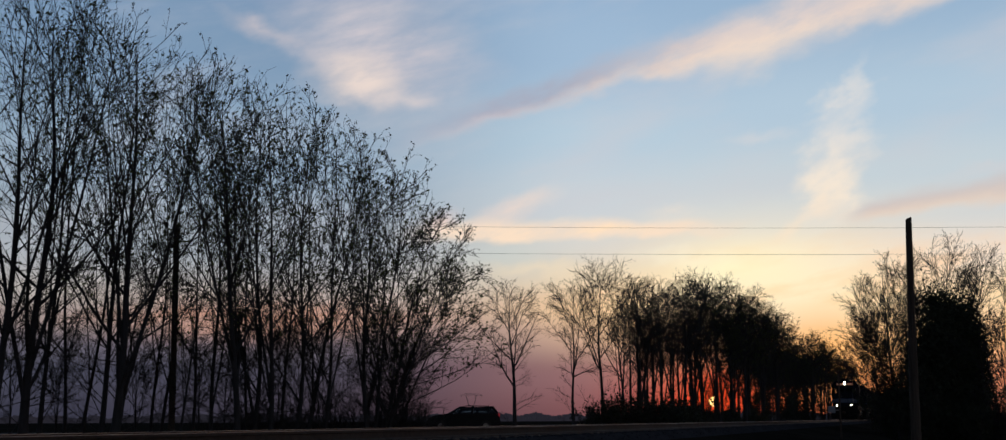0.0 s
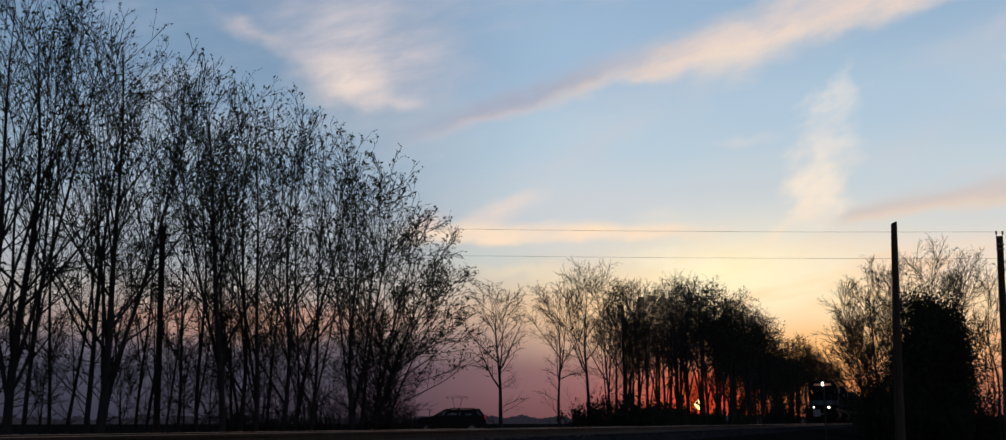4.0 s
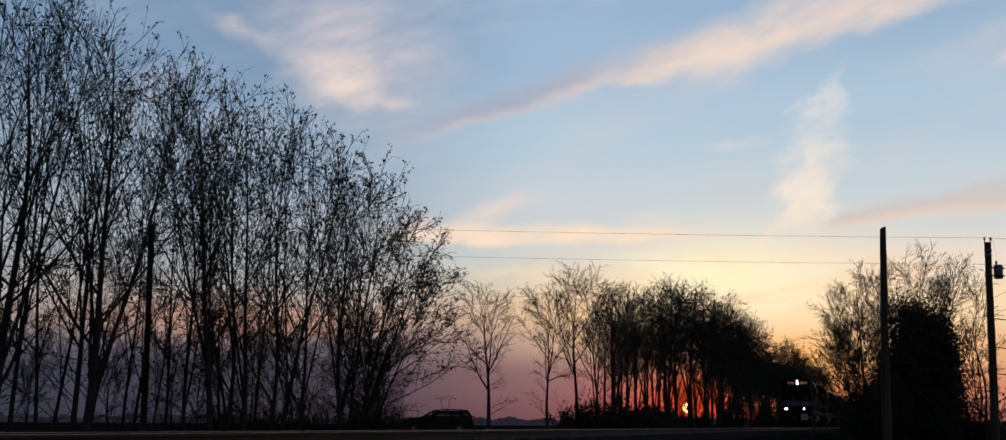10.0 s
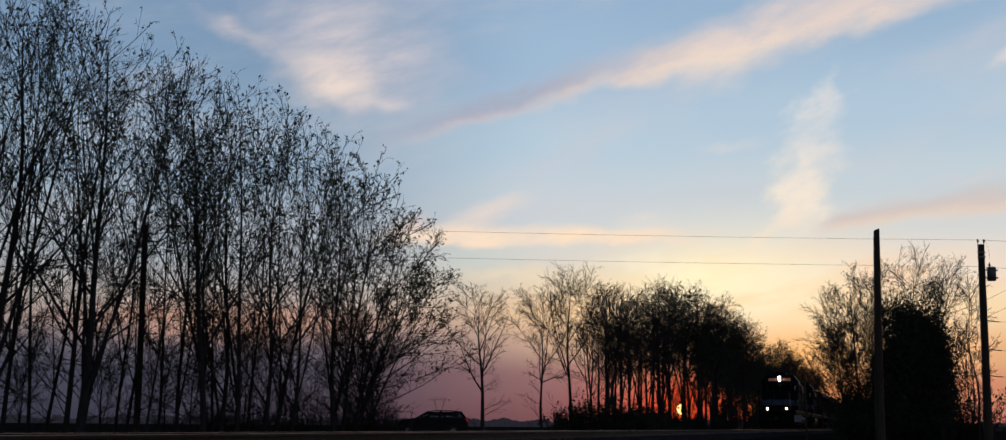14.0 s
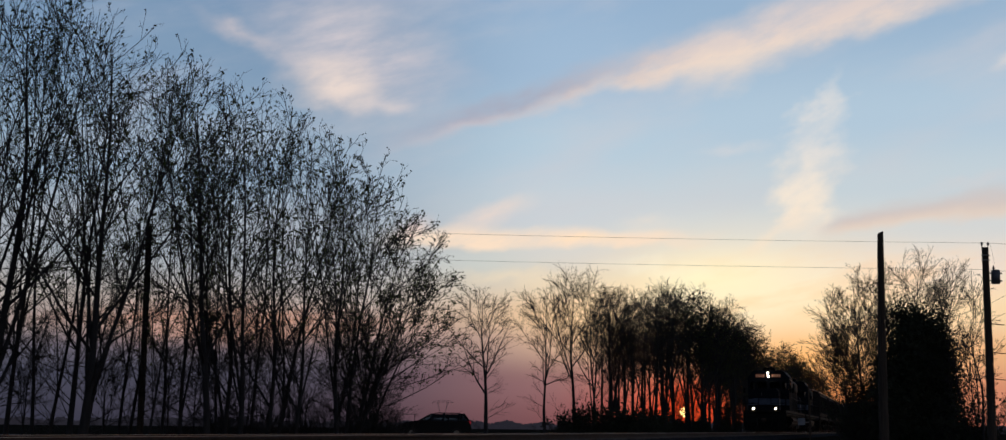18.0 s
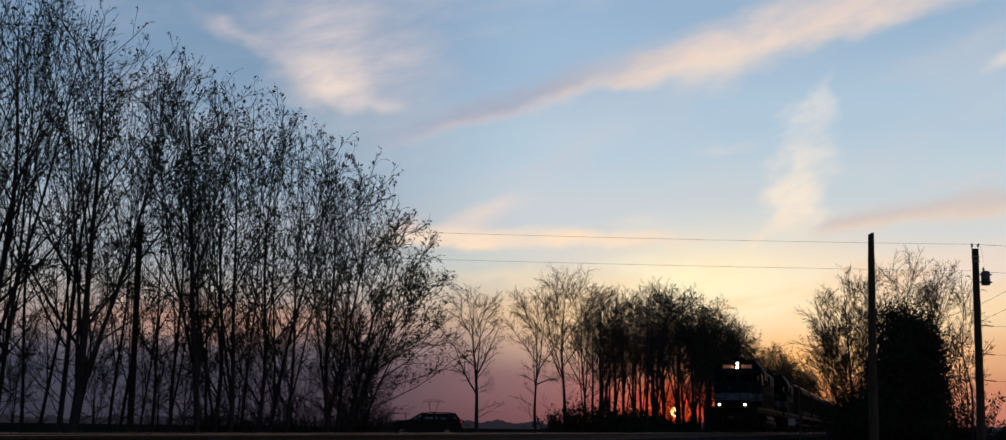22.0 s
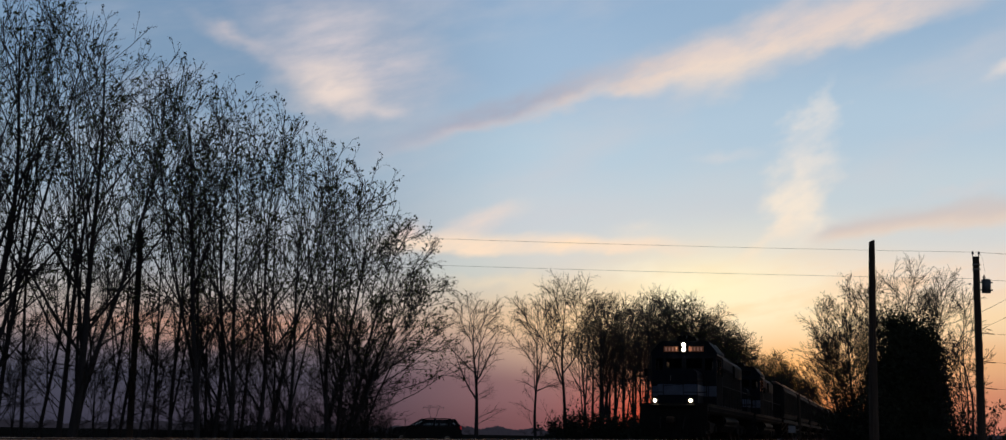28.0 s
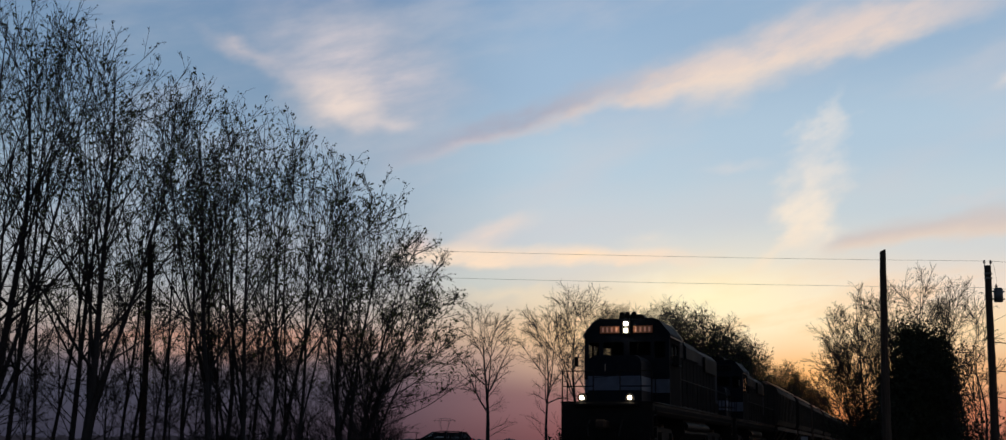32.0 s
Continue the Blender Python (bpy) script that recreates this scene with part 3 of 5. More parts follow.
def tree(name, seed, m, height, girth, lean, label, group, **habit):
    """A tree that branches upward like a fan. leaders: stems that part low down and rise beside the trunk; limbs from clear (a share of the height) up,
    ang: their angle at the foot and at the top; reach: their length; n2, n3, n4: shoots per stem, spray: their angle; low: fine sprays off the bole."""
    h = {**HABIT, **habit}
    rng = np.random.default_rng(seed)
    root = thing(name, m, label, "tree", group)
    fat, n = h["twig"], 14
    u = np.linspace(0, 1, n + 1)
    side = np.array([lean[0], lean[1], 0.0])
    path = np.zeros((1, n + 1, 3))
    path[0, :, 2] = -0.25 + u * (height * 0.89 + 0.25)
    ph = rng.uniform(0, 6.28, 4)
    sway = np.stack([np.sin(u * 4.2 + ph[0]) + 0.5 * np.sin(u * 9 + ph[1]), np.sin(u * 3.7 + ph[2]) + 0.5 * np.sin(u * 8 + ph[3]), 0 * u], -1)
    path[0] += side * height * (0.75 * u + 0.25 * u ** 2)[:, None] + (sway - sway[0]) * height * 0.010 * h["bend"] / 0.1
    tr = (girth * (1 - 0.93 * u ** 0.9))[None]
    tr[:, 0] *= 1.35
    v, f = tubes(path, tr, 9)
    raw_part("trunk", v, f, BARK, root, "", True)
    stems, radii = [path], [tr]
    for k in range(h["leaders"]):
        at_u = np.array([rng.uniform(0.05, 0.24)])
        L = np.array([height * rng.uniform(0.62, 0.80)])
        Q, R = shoots(rng, path, tr, at_u, np.radians(rng.uniform(8, 16, 1)), np.array([rng.uniform(0, 6.28)]), L, n, 0.022, 0.012, 0.58, 0.06)
        stems.append(Q), radii.append(R)
        v, f = tubes(Q, R, 8)
        raw_part("leader", v, f, BARK, root, "", True)
    P1, R1 = [], []
    for i, (P, R) in enumerate(zip(stems, radii)):
        cnt = h["limbs"] if i == 0 else max(3, h["limbs"] // 3)
        lo = h["clear"] if i == 0 else max(0.2, h["clear"])
        x = lo + (0.93 - lo) * (np.arange(cnt) + rng.uniform(0, 1, cnt)) / cnt
        th = np.radians(h["ang"][0] + (h["ang"][1] - h["ang"][0]) * x + rng.normal(0, 6, cnt))
        tall = height if i == 0 else height * 0.7
        L = h["reach"] * tall * (1.03 - x) ** 0.8 * rng.uniform(0.75, 1.15, cnt) + 0.4
        Q, Rq = shoots(rng, P, R, x, th, np.arange(cnt) * 2.4 + rng.uniform(0, 0.9, cnt), L, 8, 0.045, h["lift"], h["stout"], 0.18, 0.013)
        for k in range(cnt):
            v, f = tubes(Q[k:k + 1], Rq[k:k + 1], 6)
            raw_part("limb", v, f, BARK, root, "", True)
        P1.append(Q), R1.append(Rq)
    P1, R1 = np.concatenate(P1), np.concatenate(R1)
    kid = height * h["kids"]
    P2, R2 = sprout(rng, P1, R1, h["n2"], 0.12, 0.97, h["spray"], 9, (kid * 0.8, kid * 1.7), 5, 0.035, h["curl"], 0.62, 0.045, 0.33, 0.0118 * fat)
    T2, S2 = sprout(rng, np.concatenate(stems)[:, 4:], np.concatenate(radii)[:, 4:], 5, 0.1, 0.98, 42, 9, (kid * 0.8, kid * 1.6), 5, 0.05, h["curl"], 0.5, 0.035, 0.3, 0.010 * fat)
    P2, R2 = np.concatenate([P2, T2]), np.concatenate([R2, S2])
    v, f = tubes(P2, R2, 4)
    raw_part("crown_frame", v, f, BARK, root)
    P3, R3 = sprout(rng, P2, R2, h["n3"], 0.15, 1.0, h["spray"] + 4, 10, (kid * 0.4, kid * 0.9), 3, 0.06, h["curl"], 0.7, 0.014 * fat, 0.5, 0.0075 * fat)
    groups = [tubes(P3, R3, 3)]
    tips = P3
    if h["n4"]:
        P4, R4 = sprout(rng, P3, R3, h["n4"], 0.2, 1.0, h["spray"] + 6, 10, (kid * 0.16, kid * 0.42), 2, 0.06, h["curl"], 0.8, 0.008 * fat, 0.6, 0.0058 * fat)
        groups.append(tubes(P4, R4, 3))
        tips = P4
    if h["low"]:
        PL, RL = sprout(rng, path, tr, h["low"], 0.04, 0.45, 60, 14, (height * 0.10, height * 0.24), 6, 0.045, h["droop"], 0.25, 0.022, 0.3, 0.008 * fat)
        PM, RM = sprout(rng, PL, RL, 11, 0.12, 1.0, 34, 12, (height * 0.035, height * 0.11), 3, 0.05, 0.02, 0.7, 0.010, 0.4, 0.0065 * fat)
        groups += [tubes(PL, RL, 3), tubes(PM, RM, 3)]
    v, f = pile(*groups)
    raw_part("crown", v, f, TWIG, root)
    if h["leaf"]:
        high = tips[tips[:, -1, 2] > height * 0.3]
        v, f = leaves(rng, high, h["leaf"], h["lsize"], 0.03, 0.4)
        raw_part("foliage", v, f, LEAF, root, "small half-open spring leaves")
    return root


def bush(name, seed, m, height, radius, label, stems=26, nleaf=2500, fat=1.0, mat=None):
    rng = np.random.default_rng(seed)
    root = thing(name, m, label, "bush")
    a = rng.uniform(0, 6.28, stems)
    p = np.stack([np.cos(a), np.sin(a), 0 * a], -1) * rng.uniform(0, 0.5, (stems, 1)) * radius
    d = unit(p / radius * 0.9 + np.array([0, 0, 1.0]) + rng.normal(0, 0.12, p.shape))
    p[:, 2] = -0.15
    P = run(rng, p, d, rng.uniform(0.6, 1.0, stems) * height, 7, 0.09, 0.02)
    R = 0.035 * rng.uniform(0.5, 1.2, (stems, 1)) * np.linspace(1, 0.2, 8)[None]
    v, f = tubes(P, R, 5)
    raw_part("bush_frame", v, f, BARK, root)
    P2, R2 = sprout(rng, P, R, 7, 0.1, 1, 40, 12, (height * 0.14, height * 0.32), 4, 0.08, 0.10, 0.7, 0.02 * fat, 0.4)
    P3, R3 = sprout(rng, P2, R2, 5, 0.1, 1, 38, 12, (height * 0.05, height * 0.14), 2, 0.08, 0.12, 0.8, 0.010 * fat, 0.5)
    v, f = pile(tubes(P2, R2, 3), tubes(P3, R3, 3))
    raw_part("crown", v, f, TWIG, root)
    if nleaf:
        v, f = leaves(rng, P3, nleaf, (0.05, 0.16), 0.08)
        raw_part("foliage", v, f, mat or LEAF, root)
    return root


def spot(az, d):
    p = at(az, d)
    return Matrix.Translation((p.x, p.y, gz(p)))


def leaning(base, top, el, d):
    """Height and lean of a tree at azimuth base, d metres off, whose top shows at azimuth top and elevation el."""
    h = d * math.tan(radians(el)) + 0.14 - gz(at(base, d))
    off = d * math.tan(radians(top - base)) / h
    return h, (off * math.cos(radians(base)), -off * math.sin(radians(base)))


def make_grove():
    """The tall young trees beyond the railway: azimuth of foot and top, elevation of the top, distance, girth."""
    stand = [(-23.8, -23.5, 20.2, 46, 0.17), (-22.6, -22.2, 20.0, 47, 0.20), (-21.95, -21.0, 18.4, 49, 0.11), (-20.9, -20.5, 18.5, 51, 0.09), (-20.24, -18.9, 16.8, 50, 0.085),
             (-19.4, -18.8, 17.2, 48, 0.13), (-18.9, -18.3, 18.3, 47, 0.19), (-18.75, -15.4, 16.2, 49, 0.11), (-17.3, -17.1, 15.6, 54, 0.08), (-16.06, -14.7, 11.0, 50, 0.065),
             (-14.63, -15.2, 16.0, 51, 0.10), (-13.48, -14.3, 16.5, 49, 0.155), (-12.8, -12.8, 15.3, 51, 0.12), (-12.07, -12.1, 15.6, 50, 0.13), (-13.1, -13.7, 14.4, 55, 0.075),
             (-11.5, -11.4, 14.8, 55, 0.08), (-10.9, -10.4, 15.0, 51, 0.115), (-10.47, -7.9, 13.4, 53, 0.12), (-9.66, -9.3, 14.2, 52, 0.10), (-16.9, -16.4, 14.8, 53, 0.085), (-15.5, -15.8, 14.2, 52, 0.08),
             (-7.6, -8.0, 13.5, 53, 0.125), (-7.37, -6.1, 12.6, 54, 0.105)]
    for i, (az, top, el, d, g) in enumerate(stand):
        h, lean = leaning(az, top, el, d)
        tall = "tall" if g >= 0.1 else "slim"
        big = g > 0.14
        tree("tree", 100 + i, spot(az, d), h, g * 0.92, lean, tall + " bare-branched tree with budding leaves, dark against dusk", "grove beside the railway",
             leaders=2 if big else 1 if g >= 0.1 else 0, limbs=12 if big else 10 if g >= 0.1 else 8, leaf=1250 if g >= 0.1 else 750, low=14 if az > -20 else 11, droop=0.02)
    for i, (az, top, el, d, g) in enumerate([(-7.1, -4.7, 10.0, 55, 0.10), (-6.7, -3.7, 9.2, 56, 0.09), (-6.4, -3.3, 6.6, 57, 0.085), (-7.8, -6.6, 10.4, 57, 0.08), (-6.9, -3.9, 7.8, 54, 0.075)]):
        h, lean = leaning(az, top, el, d)
        tree("arching_tree", 150 + i, spot(az, d), h, g, lean, "low tree with long arching limbs and budding leaves", "grove beside the railway",
             leaders=1, limbs=10, clear=0.10, ang=(62, 34), reach=0.66, lift=0.02, n2=6, n3=5, n4=2, curl=0.02, leaf=1100, low=26, droop=0.0)
    for i, (az, d, h, r) in enumerate([(-8.3, 57, 3.2, 1.8), (-6.2, 57, 2.8, 1.8), (-11.5, 58, 2.8, 1.8), (-5.4, 56, 2.2, 1.5), (-13.2, 57, 2.4, 1.7), (-9.8, 57, 3.2, 1.9), (-7.2, 58, 3.2, 1.9), (-12.3, 59, 2.6, 1.8), (-14.6, 58, 1.8, 1.5), (-4.8, 58, 1.7, 1.3)]):
        bush("bush", 300 + i, spot(az, d), h, r, "low twiggy bush under the grove trees", 18, 0, 1.1)
    for i, (az, d, h) in enumerate([(-15.3, 56, 5.2), (-14.0, 57, 6.0), (-12.9, 58, 6.4), (-11.9, 57, 5.6), (-10.6, 58, 6.4), (-9.2, 58, 6.4), (-5.9, 58, 4.4), (-17.9, 55, 5.0), (-21.3, 54, 5.4), (-23.2, 55, 6.0)]):
        tree("sapling", 330 + i, spot(az, d), h, 0.045, (0.05 * math.sin(i * 2.4), 0.0), "thin bare sapling among the grove trunks", "saplings under the grove", leaders=1, limbs=9, clear=0.08, ang=(48, 28), reach=0.6, n2=5, n3=4, n4=1, kids=0.14, leaf=150, low=6)


def make_lone_trees():
    for i, (az, top, el, d, g, cl) in enumerate([(-0.81, -0.95, 6.3, 84, 0.17, 0.34), (1.95, 1.75, 6.2, 88, 0.13, 0.36), (3.20, 3.3, 7.2, 90, 0.16, 0.36), (4.2, 4.1, 6.6, 92, 0.12, 0.36)]):
        h, lean = leaning(az, top, el, d)
        tree("bare_tree", 400 + i, spot(az, d), h, g, lean, "leafless roadside tree with fine upswept twigs", "bare trees by the lane",
             leaders=0, limbs=9, clear=cl, ang=(50, 32), reach=0.70, lift=0.055, stout=0.64, n2=6, n3=6, n4=3, spray=40, curl=0.01, kids=0.125, twig=1.25, leaf=0, low=5, droop=0.0)


def make_wood():
    """The wood along the far side of the railway: eleven trees, copied in a belt that follows the line."""
    slim = dict(leaders=1, limbs=8, clear=0.36, ang=(46, 26), reach=0.46, stout=0.44, n2=5, n3=5, n4=3, spray=36, curl=0.03, twig=1.15, leaf=200, low=3)
    twiggy = dict(leaders=1, limbs=10, clear=0.46, ang=(54, 34), reach=0.54, lift=0.03, stout=0.42, n2=5, n3=5, n4=3, spray=38, curl=0.03, twig=1.1, leaf=900, lsize=(0.04, 0.085), low=3)
    leafy = dict(leaders=1, limbs=10, clear=0.40, ang=(58, 36), reach=0.50, lift=0.03, stout=0.42, n2=6, n3=5, n4=3, spray=40, curl=0.02, twig=1.3, leaf=3900, lsize=(0.05, 0.12), low=2)
    kinds = []
    for k in range(4):
        kinds.append(tree("wood_tree", 500 + k, spot(5.0 + 0.5 * k, 100 + 5 * k), 12.6 + 0.4 * k, 0.19, (0.02 * (k - 1.5), 0), "slim leafless tree at the edge of the wood", "trees of the wood", **slim))
    for k in range(4):
        kinds.append(tree("leafy_tree", 520 + k, spot(9.3 + 0.6 * k, 116 + 9 * k), 11.8 + 0.5 * k, 0.21, (0.02 * (k - 1.5), 0), "dark tree with dense young leaves in the wood", "trees of the wood", **leafy))
    for k in range(3):
        kinds.append(tree("wood_tree", 540 + k, spot(7.55 + 0.55 * k + 0.35 * (k > 0), 108 + 4 * k), 13.6 + 0.3 * k, 0.20, (0.02 * (k - 1), 0), "tall tree with a dense brown crown of bare twigs", "trees of the wood", **twiggy))
    rng = np.random.default_rng(21)
    for row in range(4):
        s = 82.0 + row * 3
        while s < 300:
            p = on_track(s, -(8.0 + row * 4.5) + rng.uniform(-1.6, 1.6))
            az = math.degrees(math.atan2(p.x, p.y))
            share = 0.42 if az < 6.2 else 0.48 if az < 8.4 else 0.62 if az < 10.4 else 0.78 if az < 12 else 0.85
            if az > 4.2 and (row < 3 or az > 8.4) and abs(az - SUN_AZ) > 0.2 and rng.uniform() < share:
                dense = rng.uniform() < (0.0 if az < 7.0 else 0.1 if az < 8.6 else 0.38 if az < 10.2 else 0.5)
                k = int(rng.integers(4, 8)) if dense else int(rng.integers(8, 11)) if az > 8.1 else int(rng.integers(0, 4))
                sc = rng.uniform(0.86, 1.0) if az < 7.2 else rng.uniform(0.96, 1.10) if az < 11.5 else rng.uniform(0.98, 1.12)
                o = copy_thing(kinds[k], Matrix.Translation((p.x, p.y, gz(p))) @ pose(0, 0, 0, 0, 0, rng.uniform(0, 360)))
                o.scale = (sc, sc, sc)
            s += rng.uniform(2.6, 4.4) * (1 + s / 240)
    for i in range(6):
        q = at(4.2 + 0.46 * i + rng.uniform(-0.1, 0.1), 97 + rng.uniform(-2, 6))
        o = copy_thing(kinds[i % 4], Matrix.Translation((q.x, q.y, gz(q))) @ pose(0, 0, 0, 0, 0, rng.uniform(0, 360)))
        sc = rng.uniform(0.70, 0.90)
        o.scale = (sc, sc, sc)
    for i in range(8):
        p = on_track(136 + i * 11 + rng.uniform(-2, 2), -6.6 - rng.uniform(0, 4))
        bush("undergrowth_bush", 640 + i, Matrix.Translation((p.x, p.y, gz(p))), rng.uniform(4.0, 6.0), rng.uniform(3.0, 4.2), "tall dark scrub along the edge of the wood", 15, 2600, 1.7, DARK_LEAF)
    for i in range(3):
        q = at(SUN_AZ - 0.35 + 0.34 * i, 98 + 3 * i)
        tree("sapling", 690 + i, Matrix.Translation((q.x, q.y, gz(q))), 4.6 + 0.7 * i, 0.05, (0.03 * (i - 1), 0.0), "thin bare sapling at the edge of the wood", "saplings of the wood", leaders=1, limbs=8, clear=0.15, n2=4, n3=3, n4=1, kids=0.14, leaf=60, low=3)
    for i in range(14):
        q = at(2.7 + i * 0.34, 88 + 5 * rng.uniform())
        bush("brush", 670 + i, Matrix.Translation((q.x, q.y, gz(q))), rng.uniform(2.0, 3.3), rng.uniform(1.4, 2.2), "bare brush at the edge of the wood", 15, 900, 1.2, DARK_LEAF)
    for i in range(16):
        p = on_track(86 + i * 3.4, -7.0 - rng.uniform(0, 6))
        bush("undergrowth_bush", 600 + i, Matrix.Translation((p.x, p.y, gz(p))), rng.uniform(1.5, 2.5), rng.uniform(1.6, 2.6), "dark tangled undergrowth at the foot of the wood", 14, 1600, 1.4, DARK_LEAF)


def make_thicket():
    """The ivy-grown clump of trees beyond the two poles."""
    group = "trees of the thicket"
    spread = dict(leaders=1, limbs=10, clear=0.16, ang=(54, 22), reach=0.46, lift=0.05, stout=0.42, n2=7, n3=6, n4=3, spray=34, curl=0.05, twig=1.1, leaf=1700, lsize=(0.03, 0.075), low=16, droop=0.03)
    for i, (az, top, el, d, g) in enumerate([(16.5, 16.2, 7.3, 88, 0.16), (15.7, 15.1, 5.6, 91, 0.12), (17.7, 17.5, 7.6, 90, 0.17), (18.6, 18.7, 7.9, 89, 0.17), (19.4, 20.1, 7.7, 91, 0.14), (17.1, 16.9, 6.2, 93, 0.12), (16.0, 15.6, 4.4, 89, 0.10), (17.0, 16.6, 4.6, 87, 0.10)]):
        h, lean = leaning(az, top, el, d)
        tree("thicket_tree", 700 + i, spot(az, d), h, g, lean, "ragged tree rising out of an ivy-grown thicket", group, **spread)
    rng = np.random.default_rng(31)
    root = thing("ivy_thicket", spot(18.65, 88), "dense dark ivy covering a clump of trees", "bush")
    # ivy hangs on upright stems; each carries a loose column of leaves
    for k in range(11):
        n = 7000
        x = -2.9 + 0.48 * k
        c = np.array([x, rng.uniform(-1.2, 1.2), 0])
        hgt = 9.3 * math.sqrt(max(0.05, 1 - ((x - 0.2) / 3.5) ** 2)) * (0.62 if k < 2 else 0.82 if k < 4 else 1.0) + rng.uniform(-1.2, 0.9)
        z = rng.uniform(0, 1, n) ** 0.9 * hgt
        rad = 0.85 * np.sqrt(rng.uniform(0, 1, n)) * (1.15 - 0.6 * (z / hgt) ** 3) * (1 + 0.25 * np.sin(z * 2.3 + k))
        a = rng.uniform(0, 6.28, n)
        p = np.stack([c[0] + rad * np.cos(a), c[1] + rad * np.sin(a), z], -1) + rng.normal(0, 0.42, (n, 3)) * (0.35 + (z[:, None] / hgt) ** 2)
        t = unit(rng.normal(0, 1, (n, 3)))
        b = unit(np.cross(t, rng.normal(0, 1, (n, 3))))
        sz = rng.uniform(0.06, 0.15, (n, 1))
        v = np.stack([p - t * sz, p + b * sz * 0.6, p + t * sz, p - b * sz * 0.6], 1).reshape(-1, 3)
        raw_part("ivy_column", v, np.arange(4 * n).reshape(-1, 4), DARK_LEAF, root)
        stem = run(rng, np.array([[c[0], c[1], -0.2]]), np.array([[0, 0, 1.0]]), np.array([hgt]), 7, 0.05, 0.1)
        v, f = tubes(stem, 0.09 * np.linspace(1, 0.3, 8)[None], 6)
        raw_part("stem", v, f, BARK, root)
    snag = dict(leaders=0, limbs=9, clear=0.30, ang=(80, 70), reach=0.13, lift=0.02, n2=3, n3=2, n4=0, spray=48, curl=-0.02, twig=1.6, leaf=0, low=0, bend=0.28, kids=0.05)
    wispy = dict(leaders=0, limbs=8, clear=0.30, ang=(40, 26), reach=0.26, n2=4, n3=3, n4=1, spray=38, twig=1.3, leaf=60, low=5, bend=0.22)
    for i, (az, top, el, d, g, kind) in enumerate([(20.46, 20.5, 5.3, 86, 0.12, snag), (21.22, 21.25, 5.5, 84, 0.12, snag), (20.75, 20.7, 7.6, 88, 0.075, wispy), (20.95, 20.9, 4.6, 89, 0.07, wispy), (21.5, 21.5, 4.2, 90, 0.06, wispy), (20.2, 20.3, 4.6, 87, 0.07, wispy)]):
        h, lean = leaning(az, top, el, d)
        tree("dead_tree", 740 + i, spot(az, d), h, g, lean, "thin half-dead tree beside the thicket", "thin trees by the thicket", **kind)
    for i, (az, d, h, r) in enumerate([(20.6, 86, 2.0, 1.6), (21.3, 87, 1.8, 1.4), (19.6, 84, 2.6, 1.8), (16.5, 86, 5.8, 2.1), (15.9, 88, 4.0, 1.6), (17.1, 87, 6.6, 2.1), (16.2, 92, 4.2, 1.9), (20.35, 85, 4.6, 0.9), (20.8, 87, 4.0, 0.8), (21.35, 86, 4.4, 0.8), (22.8, 92, 2.4, 1.4), (23.6, 95, 2.0, 1.6)]):
        bush("bush", 760 + i, spot(az, d), h, r, "tangled bush at the edge of the thicket", 18, 700 if r < 1 else 2400, 1.3, DARK_LEAF)


